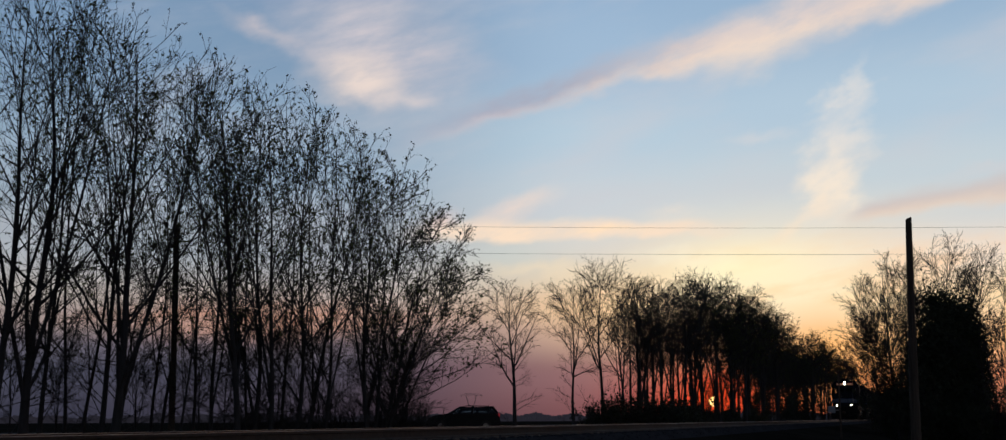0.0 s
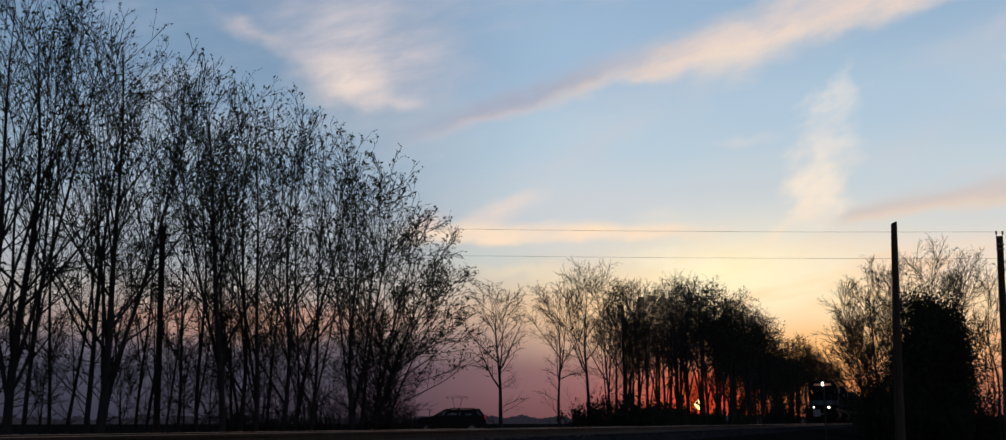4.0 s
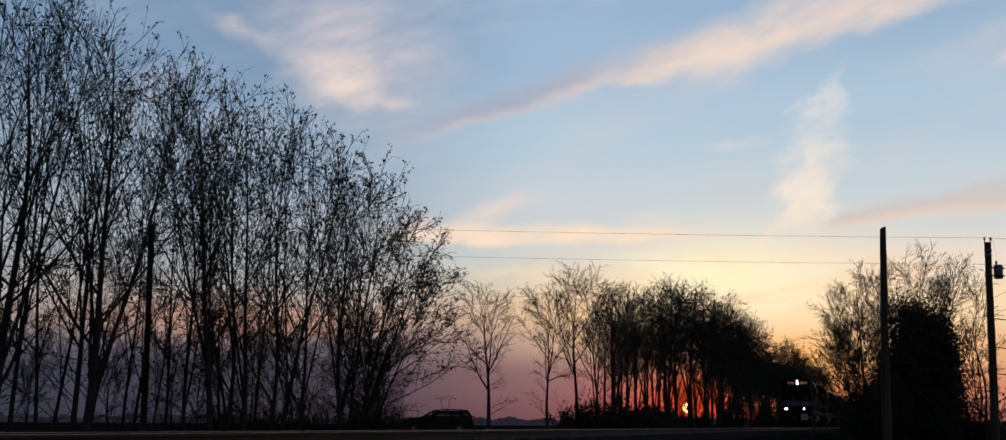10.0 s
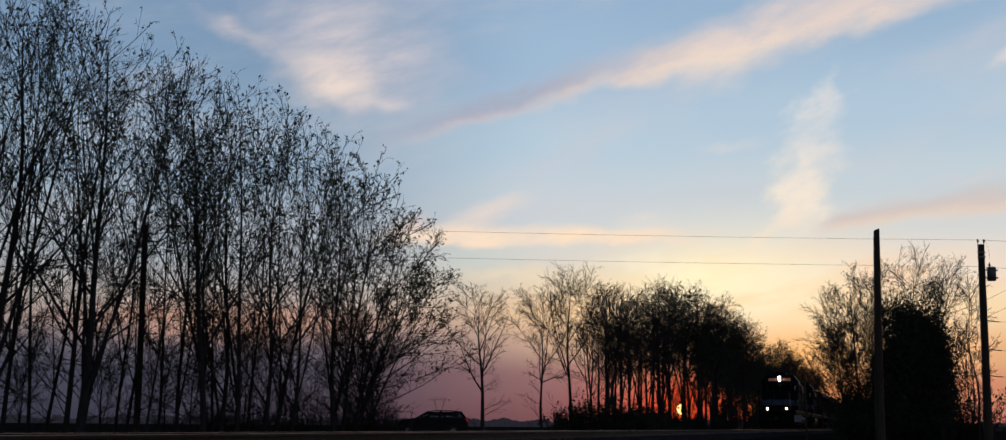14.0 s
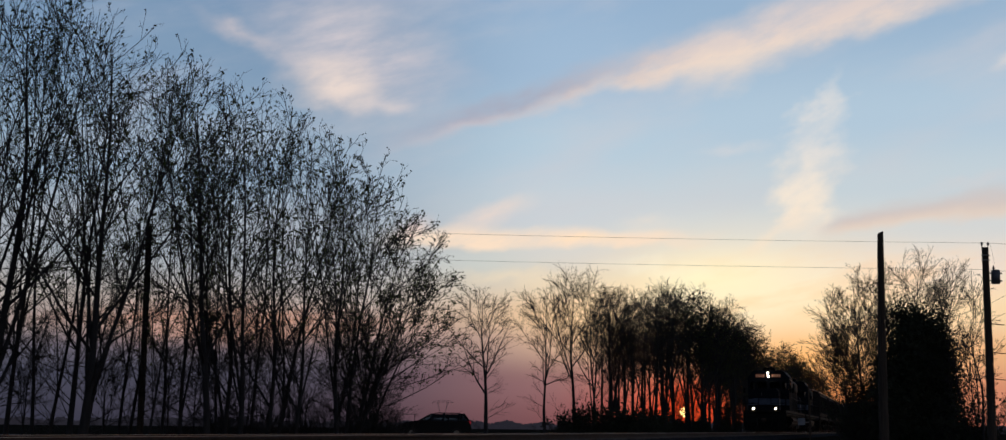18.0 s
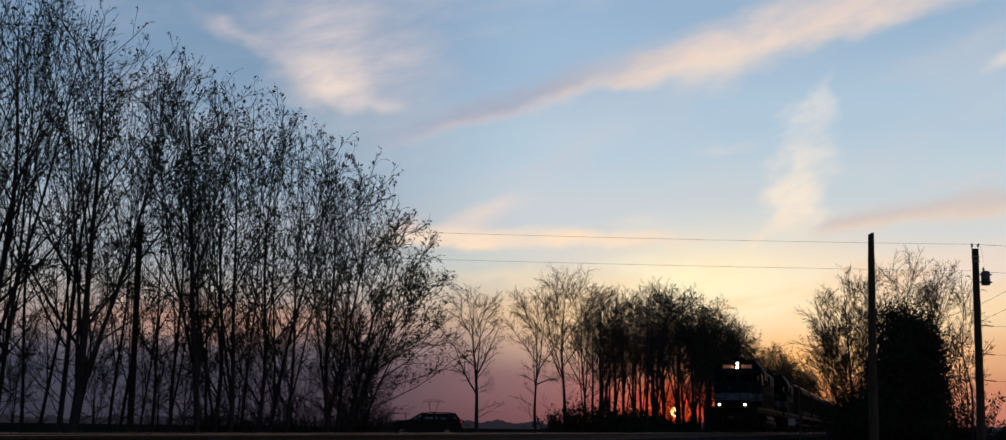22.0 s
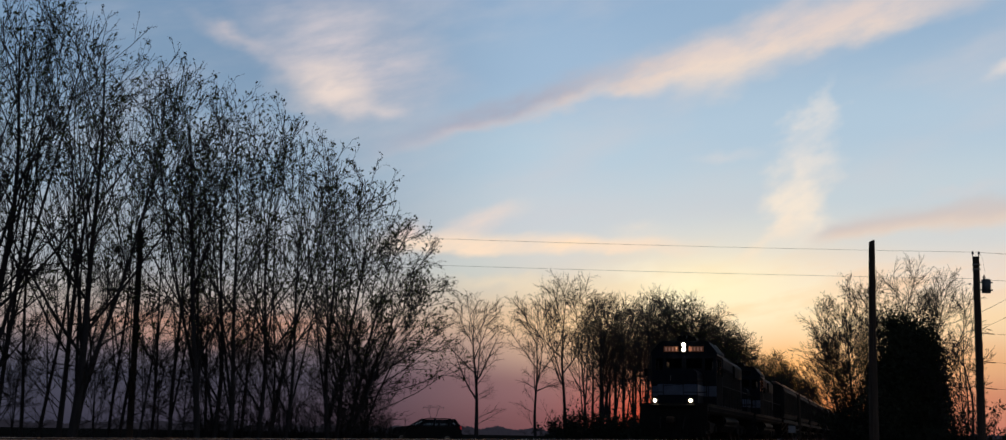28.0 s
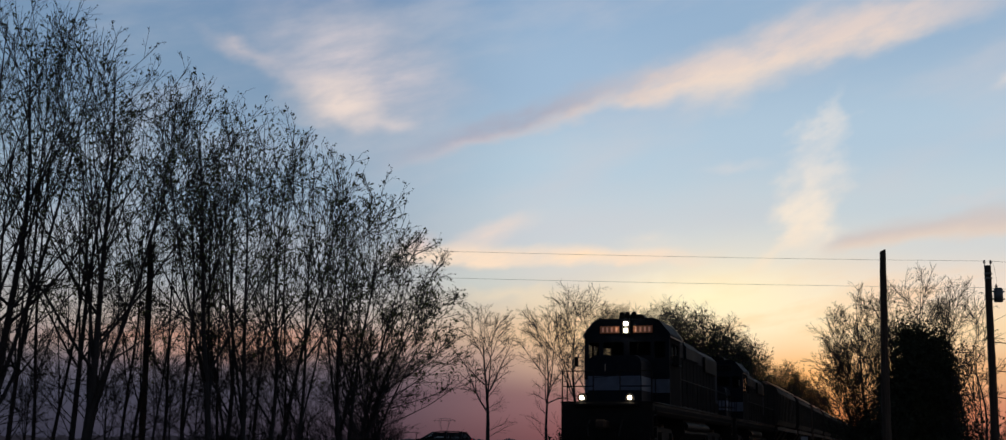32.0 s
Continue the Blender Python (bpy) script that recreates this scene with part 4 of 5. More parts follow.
def make_distance():
    """Low woods on the horizon, and a power pylon in front of them."""
    rng = np.random.default_rng(41)
    vs, fs, n = [], [], 0
    for row, (d, h0) in enumerate(((950, 6.5), (1250, 9.0), (1700, 13.0))):
        az = np.arange(-60, 62, 0.045)
        h = 0.85 * h0 * (0.55 + 0.3 * np.sin(az * 0.9 + row * 2) * np.sin(az * 0.37 + row) + 0.16 * np.sin(az * 4.1 + row)) + rng.uniform(0, 0.26, len(az)) * h0
        a = np.radians(az)
        for back in (0, 25):
            x, y = (d + back) * np.sin(a), (d + back) * np.cos(a)
            vs.append(np.stack([x, y, -2.0 + 0 * x], -1)), vs.append(np.stack([x, y, -0.8 + h * (1 if back == 0 else 0.6)], -1))
        m = len(az)
        i = np.arange(m - 1)
        fs.append(n + np.stack([i, i + 1, i + m + 1, i + m], -1))
        fs.append(n + np.stack([i + m, i + m + 1, i + 3 * m + 1, i + 3 * m], -1))
        n += 4 * m
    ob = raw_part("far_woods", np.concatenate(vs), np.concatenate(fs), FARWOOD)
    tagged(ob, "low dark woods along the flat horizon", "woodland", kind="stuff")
    p = at(-2.84, 900)
    root = thing("power_pylon", Matrix.Translation((p.x, p.y, -0.8)) @ pose(0, 0, 0, 0, 0, 8), "distant lattice power pylon with a forked head", "pylon")
    for sx in (-1, 1):
        bm = B()
        for y in (-0.7, 0.7):
            rod(bm, (sx * 1.6, y, 0), (sx * 0.9, y, 9), 0.088, 0.077, 4), rod(bm, (sx * 0.9, y, 9), (sx * 4.2, y, 19), 0.082, 0.066, 4)
            rod(bm, (sx * 1.6, y, 9 - 5), (-sx * 1.0, y, 9), 0.044, 0.044, 4), rod(bm, (sx * 2.2, y, 13), (sx * 3.4, y, 19), 0.044, 0.044, 4)
        part("leg", bm, LATTICE, root)
    bm = B()
    for y in (-0.6, 0.6):
        rod(bm, (-8, y, 19), (8, y, 19), 0.077, 0.077, 4), rod(bm, (-8, y, 19), (-4, y, 20.4), 0.055, 0.055, 4), rod(bm, (8, y, 19), (4, y, 20.4), 0.055, 0.055, 4), rod(bm, (-4, y, 20.4), (4, y, 20.4), 0.055, 0.055, 4)
        for k in range(-3, 4):
            rod(bm, (k * 1.3, y, 19), (k * 1.3 + 0.65, y, 20.4), 0.039, 0.039, 4)
    part("crossarm", bm, LATTICE, root)
    for x in (-7.4, -2.6, 2.6, 7.4):
        part("insulator_string", rod(B(), (x, 0, 19), (x, 0, 17.6), 0.12, 0.12, 5), PORCELAIN, root)


# ---- poles and wires ----
def shaft(bm, h, r0, r1, seed, seg=12, ragged=0.0):
    """A pole trunk, slightly crooked, checked and uneven."""
    rng = random.Random(seed)
    rings = 22
    grid = []
    for i in range(rings + 1):
        u = i / rings
        ox, oy = 0.03 * math.sin(u * 3 + seed), 0.02 * math.sin(u * 4.2)
        ring = []
        for j in range(seg):
            a = 2 * math.pi * j / seg
            r = (r0 + (r1 - r0) * u) * (1 + rng.uniform(-0.05, 0.05))
            z = u * h - (0.3 if i == 0 else 0)
            if i == rings:
                z += ragged * (0.5 * math.cos(a) + rng.uniform(-0.25, 0.25))
            ring.append(bm.verts.new((ox + r * math.cos(a), oy + r * math.sin(a), z)))
        grid.append(ring)
    for i in range(rings):
        for j in range(seg):
            bm.faces.new((grid[i][j], grid[i][(j + 1) % seg], grid[i + 1][(j + 1) % seg], grid[i + 1][j]))
    bm.faces.new(grid[-1])
    return bm


def wire(bm, a, b, sag, r, n=24, seg=5):
    a, b = Vector(a), Vector(b)
    pts = [a.lerp(b, k / n) - Vector((0, 0, sag * 4 * (k / n) * (1 - k / n))) for k in range(n + 1)]
    rings = []
    for p in pts:
        rings.append([bm.verts.new(p + Vector((0, r * math.sin(j * 2 * math.pi / seg), r * math.cos(j * 2 * math.pi / seg)))) for j in range(seg)])
    for p, q in zip(rings, rings[1:]):
        for j in range(seg):
            bm.faces.new((p[j], p[(j + 1) % seg], q[(j + 1) % seg], q[j]))
    return bm


def make_poles():
    group = "utility poles by the railway"
    base_l, base_a, base_b = at(-16.42, 53), at(17.10, 50), at(21.48, 55)
    zl, za, zb = gz(base_l), gz(base_a), gz(base_b)
    top_l, top_a, top_b = 8.22 - zl + 0.14, 7.78 - za + 0.14, 7.82 - zb + 0.14
    pl = thing("utility_pole", Matrix.Translation((base_l.x, base_l.y, zl)) @ pose(0, 0, 0, 0, -0.4, 0), "plain wooden utility pole standing among the grove trees", "utility pole", group)
    part("pole", shaft(B(), top_l, 0.145, 0.11, 1), POLEWOOD, pl, "", True)
    bm = rod(B(), (0, 0, top_l), (0, 0, top_l + 0.16), 0.05, 0.03)
    part("insulator", bm, PORCELAIN, pl)
    pa = thing("utility_pole", Matrix.Translation((base_a.x, base_a.y, za)) @ pose(0, 0, 0, 0, 0.9, 0), "thick weathered stub pole with a split top", "utility pole", group)
    part("pole", shaft(B(), top_a, 0.205, 0.115, 4, 14, 0.09), POLEWOOD, pa, "", True)
    for z in (6.0, 5.2, 4.3):
        part("pole_step", rod(B(), (-0.15, 0, z), (-0.235, 0, z + 0.05), 0.025, 0.02, 6), RUST, pa)
    pb = thing("utility_pole", Matrix.Translation((base_b.x, base_b.y, zb)) @ pose(0, 0, 0, 0, 1.3, 0), "wooden utility pole carrying a grey drum transformer", "utility pole", group)
    part("pole", shaft(B(), top_b - 0.08, 0.19, 0.13, 7), POLEWOOD, pb, "", True)
    for x in (-0.14, 0.12):
        bm = rod(B(), (x, 0, top_b - 0.25), (x, 0, top_b + 0.05), 0.018, 0.018, 6)
        rod(bm, (x, 0, top_b + 0.02), (x, 0, top_b + 0.15), 0.05, 0.035, 8)
        part("insulator", bm, PORCELAIN, pb)
    for z in (top_b - 0.42, top_b - 0.62):
        part("clamp_band", rod(B(), (0, 0, z - 0.03), (0, 0, z + 0.03), 0.165, 0.165, 12), STEEL, pb)
    tx, tz = 0.40, top_b - 1.30
    bm = rod(B(), (tx, 0, tz - 0.28), (tx, 0, tz + 0.22), 0.185, 0.185, 18)
    rod(bm, (tx, 0, tz + 0.22), (tx, 0, tz + 0.28), 0.195, 0.14, 18), rod(bm, (tx, 0, tz - 0.31), (tx, 0, tz - 0.28), 0.16, 0.185, 18)
    drum = part("transformer", bm, TANK, pb, "grey oil-filled drum transformer", True)
    part("bushing", rod(rod(B(), (tx - 0.08, 0, tz + 0.25), (tx - 0.08, 0, tz + 0.46), 0.04, 0.025, 8), (tx - 0.08, 0, tz + 0.34), (tx - 0.08, 0, tz + 0.37), 0.07, 0.07, 10), PORCELAIN, drum)
    bm = B()
    for z in (tz + 0.14, tz - 0.18):
        rod(bm, (0.1, 0, z), (tx + 0.22, 0, z), 0.03, 0.035, 6)
        box(bm, tx + 0.22, 0, z, 0.08, 0.10, 0.05)
    part("bracket", bm, STEEL, pb)
    lx, bx = Vector((base_l.x, base_l.y, zl + top_l + 0.12)), Vector((base_b.x + 0.21, base_b.y, zb + top_b + 0.12))
    far = at(39.0, 62, 8.2)
    sky_wire = thing("power_line", Matrix.Identity(4), "two thin overhead wires strung between the poles", "power line")
    bm = wire(B(), lx, bx, 0.12, 0.0055, 40)
    wire(bm, bx, far, 0.4, 0.007)
    part("upper_wire", bm, WIRE, sky_wire)
    lo = Vector((0, 0, -1.16))
    bm = wire(B(), lx + lo, bx + lo + Vector((-0.15, 0, 0.02)), 0.10, 0.0055, 40)
    wire(bm, bx + lo, far + lo, 0.4, 0.007)
    part("lower_wire", bm, WIRE, sky_wire)
    bm = wire(B(), at(17.4, 50, 6.75), at(19.3, 51, 5.2), 0.12, 0.012, 10)
    part("stay_wire", bm, WIRE, sky_wire)
    bm = wire(B(), bx + Vector((-0.1, 0, -1.75)), bx + Vector((-1.6, 0.2, -2.9)), 0.25, 0.012, 12)
    part("drop_wire", bm, WIRE, sky_wire)
    part("jumper_wire", wire(B(), bx + Vector((0.1, 0, -0.05)), bx + Vector((0.35, 0, -0.9)), -0.35, 0.009, 12), WIRE, sky_wire)
    # three old crossarm cables low on the pole, and the service drops that climb away from it
    low_lines = thing("telegraph_line", Matrix.Identity(4), "sagging low wires running off behind the thicket", "power line")
    end = at(30.0, 60)
    for z, sag in ((4.75, 0.10), (3.55, 0.16), (2.45, 0.12)):
        a = Vector((base_b.x - 0.1, base_b.y, z))
        part("cable", wire(B(), a, a + Vector((0.95, 0.1, -0.14)), 0.03, 0.022, 8), WIRE, low_lines, "thick black cable end")
        part("wire", wire(B(), a + Vector((0.95, 0.1, -0.14)), Vector((end.x, end.y, z + 0.1)), sag, 0.006, 14), WIRE, low_lines)
        part("wire", wire(B(), at(20.3, 85, z * 1.45 + 0.35), a, 0.10, 0.008, 14), WIRE, low_lines)
    for z, rise in ((4.55, 3.1), (3.85, 3.0)):
        a = Vector((base_b.x + 0.15, base_b.y, z + 0.9))
        part("service_drop", wire(B(), a, a + Vector((3.4, -6.0, rise)), 0.25, 0.008, 14), WIRE, low_lines)


def make_sign():
    p = at(13.66, 62)
    z = gz(p)
    root = thing("trackside_sign", Matrix.Translation((p.x, p.y, z)) @ pose(0, 0, 0, 0, 0, -13), "small pale square plate on a dark post by the track", "sign")
    part("post", box(B(), 0.27, 0.05, 1.55, 0.09, 0.09, 3.3, 0.01), POLEWOOD, root)
    part("plate", box(B(), -0.12, 0, 1.36, 0.34, 0.015, 0.33, 0.004), SIGNWHITE, root, "plain pale enamelled plate")
    part("bracket", box(B(), 0.08, 0.03, 1.33, 0.44, 0.03, 0.05), STEEL, root)


# ---- the parked car ----
def make_car():
    p = at(-3.24, 75.6)
    root = thing("parked_car", Matrix.Translation((p.x, p.y, -0.545)) @ pose(0, 0, 0, 0, 0, 96) @ Matrix.Diagonal((1, 1.04, 1.07, 1)), "dark hatchback car parked on the lane beyond the railway", "car")
    # built nose towards +y; profile in (y, z)
    low = [(2.12, 0.30), (2.18, 0.52), (2.12, 0.78), (1.75, 0.90), (0.95, 1.02), (-1.95, 1.02), (-2.12, 0.88), (-2.16, 0.45), (-2.08, 0.28)]
    bm = prism(B(), low, -0.87, 0.87, "x")
    bmesh.ops.bevel(bm, geom=bm.edges[:], offset=0.05, segments=2, affect="EDGES", clamp_overlap=True)
    part("body", bm, CARPAINT, root)
    # roof shell and pillars
    roof = [(0.15, 1.40), (-0.25, 1.475), (-1.35, 1.46), (-1.72, 1.40), (-1.70, 1.36), (-1.35, 1.42), (-0.25, 1.435), (0.13, 1.365)]
    part("roof", prism(B(), roof, -0.63, 0.63, "x"), CARPAINT, root)
    for s in (-1, 1):
        for (ya, za), (yb, zb), w in (((0.95, 0.96), (0.14, 1.40), 0.035), ((-0.55, 0.99), (-0.6, 1.44), 0.04), ((-2.02, 1.0), (-1.70, 1.40), 0.07), ((-1.45, 1.0), (-1.5, 1.42), 0.04)):
            part("pillar", rod(B(), (s * 0.79, ya, za), (s * 0.63, yb, zb), w, w, 6), CARPAINT, root)
        bm = B()
        q = [bm.verts.new(c) for c in ((s * 0.785, 0.86, 1.0), (s * 0.63, 0.13, 1.385), (s * 0.63, -1.68, 1.39), (s * 0.785, -1.95, 1.02))]
        bm.faces.new(q)
        bmesh.ops.solidify(bm, geom=bm.faces[:], thickness=0.006)
        part("side_window", bm, TINTED, root)
        part("mirror", box(B(), s * 0.95, 0.62, 1.02, 0.16, 0.10, 0.13, 0.03), CARPAINT, root)
        part("headlight", box(B(), s * 0.66, 2.10, 0.66, 0.34, 0.10, 0.13, 0.03), STEEL, root, "clear headlight lens")
        part("tail_light", box(B(), s * 0.74, -2.08, 0.93, 0.20, 0.10, 0.22, 0.03), TAIL, root, "red tail light lens")
    for y0, z0, y1, z1, nm in ((0.93, 0.98, 0.15, 1.39, "windscreen"), (-2.03, 1.02, -1.73, 1.39, "rear_window")):
        bm = B()
        bm.faces.new([bm.verts.new(c) for c in ((-0.76, y0, z0), (0.76, y0, z0), (0.62, y1, z1), (-0.62, y1, z1))])
        bmesh.ops.solidify(bm, geom=bm.faces[:], thickness=0.006)
        part(nm, bm, TINTED, root)
    for s in (-1, 1):
        for y in (0.72, -0.30):
            part("seat_back", box(B(), s * 0.36, y - 0.55, 0.98, 0.48, 0.12, 0.62, 0.05), RUBBER, root)
    for s in (-1, 1):
        for y in (1.32, -1.30):
            t = part("wheel", rod(B(), (s * 0.70, y, 0.31), (s * 0.90, y, 0.31), 0.315, 0.315, 24), RUBBER, root, "black tyre")
            part("rim", rod(B(), (s * 0.86, y, 0.31), (s * 0.91, y, 0.31), 0.20, 0.17, 12), STEEL, t)
    part("bumper", box(B(), 0, -2.14, 0.52, 1.62, 0.12, 0.2, 0.04), CARPAINT, root)
    part("roof_aerial", rod(B(), (0, -1.5, 1.45), (0, -1.68, 1.62), 0.008, 0.005, 5), BLACK, root)

# ---- the train ----
AXLES = []


def wheelset(parent, y, r):
    bm = B()
    rod(bm, (-0.85, 0, 0), (0.85, 0, 0), 0.085, 0.085, 10)
    for s in (-1, 1):
        rod(bm, (s * 0.69, 0, 0), (s * 0.82, 0, 0), r, r, 28), rod(bm, (s * 0.67, 0, 0), (s * 0.69, 0, 0), r + 0.025, r + 0.025, 28)
        for k in range(5):
            a = k * 1.2566
            rod(bm, (s * 0.83, 0.3 * r * math.cos(a), 0.3 * r * math.sin(a)), (s * 0.83, 0.75 * r * math.cos(a), 0.75 * r * math.sin(a)), 0.03, 0.03, 5)
    ob = part("wheelset", bm, RUST, parent, "steel wheels on an axle")
    ob.location = (0, y, r)
    AXLES.append((ob, y, r))
    return ob


def truck(parent, y0, spread, axles, r):
    """A bogie: two side frames with pedestals and springs, a bolster, and its wheelsets."""
    bm = B()
    half = spread * (axles - 1) / 2
    for s in (-1, 1):
        x = s * 1.02
        prof = [(y0 - half - 0.45, r + 0.12), (y0 - half - 0.35, r + 0.30), (y0 - 0.8, r + 0.34), (y0 + 0.8, r + 0.34), (y0 + half + 0.35, r + 0.30), (y0 + half + 0.45, r + 0.12),
                (y0 + half + 0.25, r - 0.05), (y0 + 0.6, r - 0.22), (y0 - 0.6, r - 0.22), (y0 - half - 0.25, r - 0.05)]
        prism(bm, prof, x - 0.07, x + 0.07, "x")
        for k in range(axles):
            y = y0 - half + k * spread
            box(bm, x + s * 0.09, y, r, 0.14, 0.32, 0.32, 0.03)
        for dy in (-0.3, 0, 0.3):
            rod(bm, (x + s * 0.03, y0 + dy, r - 0.2), (x + s * 0.03, y0 + dy, r + 0.18), 0.09, 0.09, 8)
    box(bm, 0, y0, r + 0.18, 2.0, 0.5, 0.28, 0.03)
    t = part("bogie", bm, BLACK, parent, "black cast bogie frame")
    for k in range(axles):
        wheelset(t, y0 - half + k * spread, r)
    return t


def window_wall(bm, plane, lo, hi, z0, z1, holes, thick):
    """A wall with openings, one closed shell: plane is ('x', x) or ('y', y); holes are (a, b, za, zb)."""
    us = sorted({lo, hi} | {h[0] for h in holes} | {h[1] for h in holes})
    zs = sorted({z0, z1} | {h[2] for h in holes} | {h[3] for h in holes})
    seen = {}

    def vert(i, k, side):
        if (i, k, side) not in seen:
            w = plane[1] + side * thick / 2
            seen[(i, k, side)] = bm.verts.new((w, us[i], zs[k]) if plane[0] == "x" else (us[i], w, zs[k]))
        return seen[(i, k, side)]

    def solid(i, k):
        if not (0 <= i < len(us) - 1 and 0 <= k < len(zs) - 1):
            return False
        u, z = (us[i] + us[i + 1]) / 2, (zs[k] + zs[k + 1]) / 2
        return not any(a < u < b and c < z < d for a, b, c, d in holes)
    for i in range(len(us) - 1):
        for k in range(len(zs) - 1):
            if not solid(i, k):
                continue
            for side in (-1, 1):
                bm.faces.new([vert(i + a, k + b, side) for a, b in ((0, 0), (1, 0), (1, 1), (0, 1))][::side])
            for di, dk, e in ((-1, 0, ((0, 0), (0, 1))), (1, 0, ((1, 1), (1, 0))), (0, -1, ((1, 0), (0, 0))), (0, 1, ((0, 1), (1, 1)))):
                if not solid(i + di, k + dk):
                    (a, b), (c, d) = e
                    bm.faces.new((vert(i + a, k + b, -1), vert(i + c, k + d, -1), vert(i + c, k + d, 1), vert(i + a, k + b, 1)))
    bmesh.ops.recalc_face_normals(bm, faces=bm.faces[:])
    return bm


def locomotive(lit):
    name = "diesel_locomotive"
    root = thing(name, Matrix.Identity(4), "dark road-switcher diesel locomotive with pale stripe" + (" and lit headlights" if lit else ", lights off, coupled behind"), "locomotive", "train")
    deck = 1.62
    bm = prism(B(), [(-1.42, 1.20), (-1.52, 1.32), (-1.52, deck - 0.05), (1.52, deck - 0.05), (1.52, 1.32), (1.42, 1.20)], -17.0, 3.1)
    part("underframe", bm, BLACK, root, "black underframe sill")
    part("walkway", box(B(), 0, -6.95, deck - 0.02, 3.12, 20.4, 0.05, 0.01), BLACK, root)
    for s in (-1, 1):
        # side stripe has the shade in its colour; the front one stays pale
        bm = box(B(), s * 1.535, -6.95, 1.42, 0.012, 19.6, 0.13)
        part("sill_stripe", bm, SHADED_GREY, root, "stripe along the sill, coloured dark for its shade")
    for yy, f in ((3.2, 1), (-17.15, -1)):
        bm = box(B(), 0, yy, 1.02, 3.06, 0.10, 1.1, 0.02)
        part("pilot", bm, BLACK, root, "black pilot plate")
        bm = B()
        prism(bm, [(-1.45, 0.14), (-1.45, 0.62), (0, 0.66), (1.45, 0.62), (1.45, 0.14), (0, 0.10)], yy + f * 0.10, yy + f * 0.2)
        for k in range(-4, 5):
            box(bm, k * 0.32, yy + f * 0.24, 0.38, 0.04, 0.10, 0.44)
        part("snow_plough", bm, BLACK, root)
        bm = box(B(), 0, yy + f * 0.14, 1.52, 2.1, 0.28, 0.12, 0.03)
        part("anticlimber", bm, BLACK, root)
        bm = box(B(), 0, yy + f * 0.3, 0.88, 0.22, 0.6, 0.24, 0.03)
        box(bm, 0.05, yy + f * 0.66, 0.88, 0.34, 0.22, 0.30, 0.06)
        part("coupler", bm, RUST, root, "rusty knuckle coupler")
        for k in (-0.55, 0.55):
            bm = B()
            pts = [(k, yy + f * 0.1, 1.0), (k, yy + f * 0.4, 0.85), (k * 0.9, yy + f * 0.5, 0.5)]
            for a, b in zip(pts, pts[1:]):
                rod(bm, a, b, 0.03, 0.03, 7)
            part("brake_hose", bm, RUBBER, root)
        for s in (-1, 1):
            bm = B()
            for k, z in enumerate((0.45, 0.82, 1.2)):
                box(bm, s * 1.32, yy - f * (0.42 - 0.02 * k), z, 0.42, 0.42, 0.04)
            box(bm, s * 1.11, yy - f * 0.42, 0.95, 0.03, 0.5, 1.1), box(bm, s * 1.32, yy - f * 0.65, 0.95, 0.42, 0.03, 1.1)
            part("steps", bm, BLACK, root)
            part("grab_iron", rod(rod(B(), (s * 1.5, yy + f * 0.02, 0.5), (s * 1.5, yy + f * 0.02, 2.62), 0.02, 0.02, 6), (s * 1.5, yy - f * 0.62, 0.9), (s * 1.5, yy - f * 0.62, 2.62), 0.02, 0.02, 6), SHADED_GREY, root, "dark grab rails")
        for x in (-1.5, -0.45, 0.45, 1.5):
            part("handrail_post", rod(B(), (x, yy, deck), (x, yy, deck + 1.0), 0.02, 0.02, 6), BLACK, root)
        bm = B()
        for z in (deck + 0.5, deck + 1.0):
            rod(bm, (-1.5, yy, z), (-0.45, yy, z), 0.018, 0.018, 6), rod(bm, (0.45, yy, z), (1.5, yy, z), 0.018, 0.018, 6)
        rod(bm, (-0.45, yy, deck + 0.85), (0.45, yy, deck + 0.78), 0.012, 0.012, 5)
        part("end_handrail", bm, BLACK, root)
    # ditch lamps over the pilot
    for s in (-1, 1):
        bm = rod(B(), (s * 0.80, 3.16, 1.74), (s * 0.80, 3.36, 1.74), 0.13, 0.15, 16)
        box(bm, s * 0.80, 3.2, 1.61, 0.10, 0.14, 0.10)
        h = part("ditch_light", bm, BLACK, root)
        part("lens", rod(B(), (s * 0.80, 3.362, 1.74), (s * 0.80, 3.40, 1.74), 0.062, 0.056, 18), DITCHLAMP if lit else CLEAR, h, "lit ditch lamp lens" if lit else "")
    # short nose
    bm = prism(B(), [(-0.92, deck), (-0.92, 3.02), (-0.78, 3.22), (0.78, 3.22), (0.92, 3.02), (0.92, deck)], 0.02, 2.05)
    bmesh.ops.bevel(bm, geom=bm.edges[:], offset=0.05, segments=2, affect="EDGES", clamp_overlap=True)
    nose = part("nose", bm, NAVY, root, "dark blue low nose")
    part("stripe", box(box(box(B(), 0, 2.055, 2.28, 1.80, 0.012, 0.48), 0.925, 1.03, 2.28, 0.012, 1.96, 0.48), -0.925, 1.03, 2.28, 0.012, 1.96, 0.48), BAND, nose, "pale blue-white stripe round the nose")
    bm = box(B(), 0.0, 2.07, 2.80, 0.5, 0.03, 0.36, 0.01)
    part("sand_hatch", bm, NAVY, nose)
    part("nose_door_handle", rod(B(), (0.3, 2.1, 2.68), (0.3, 2.1, 2.92), 0.015, 0.015, 6), STEEL, nose)
    # cab with real window openings
    w, zt = 1.53, 3.98
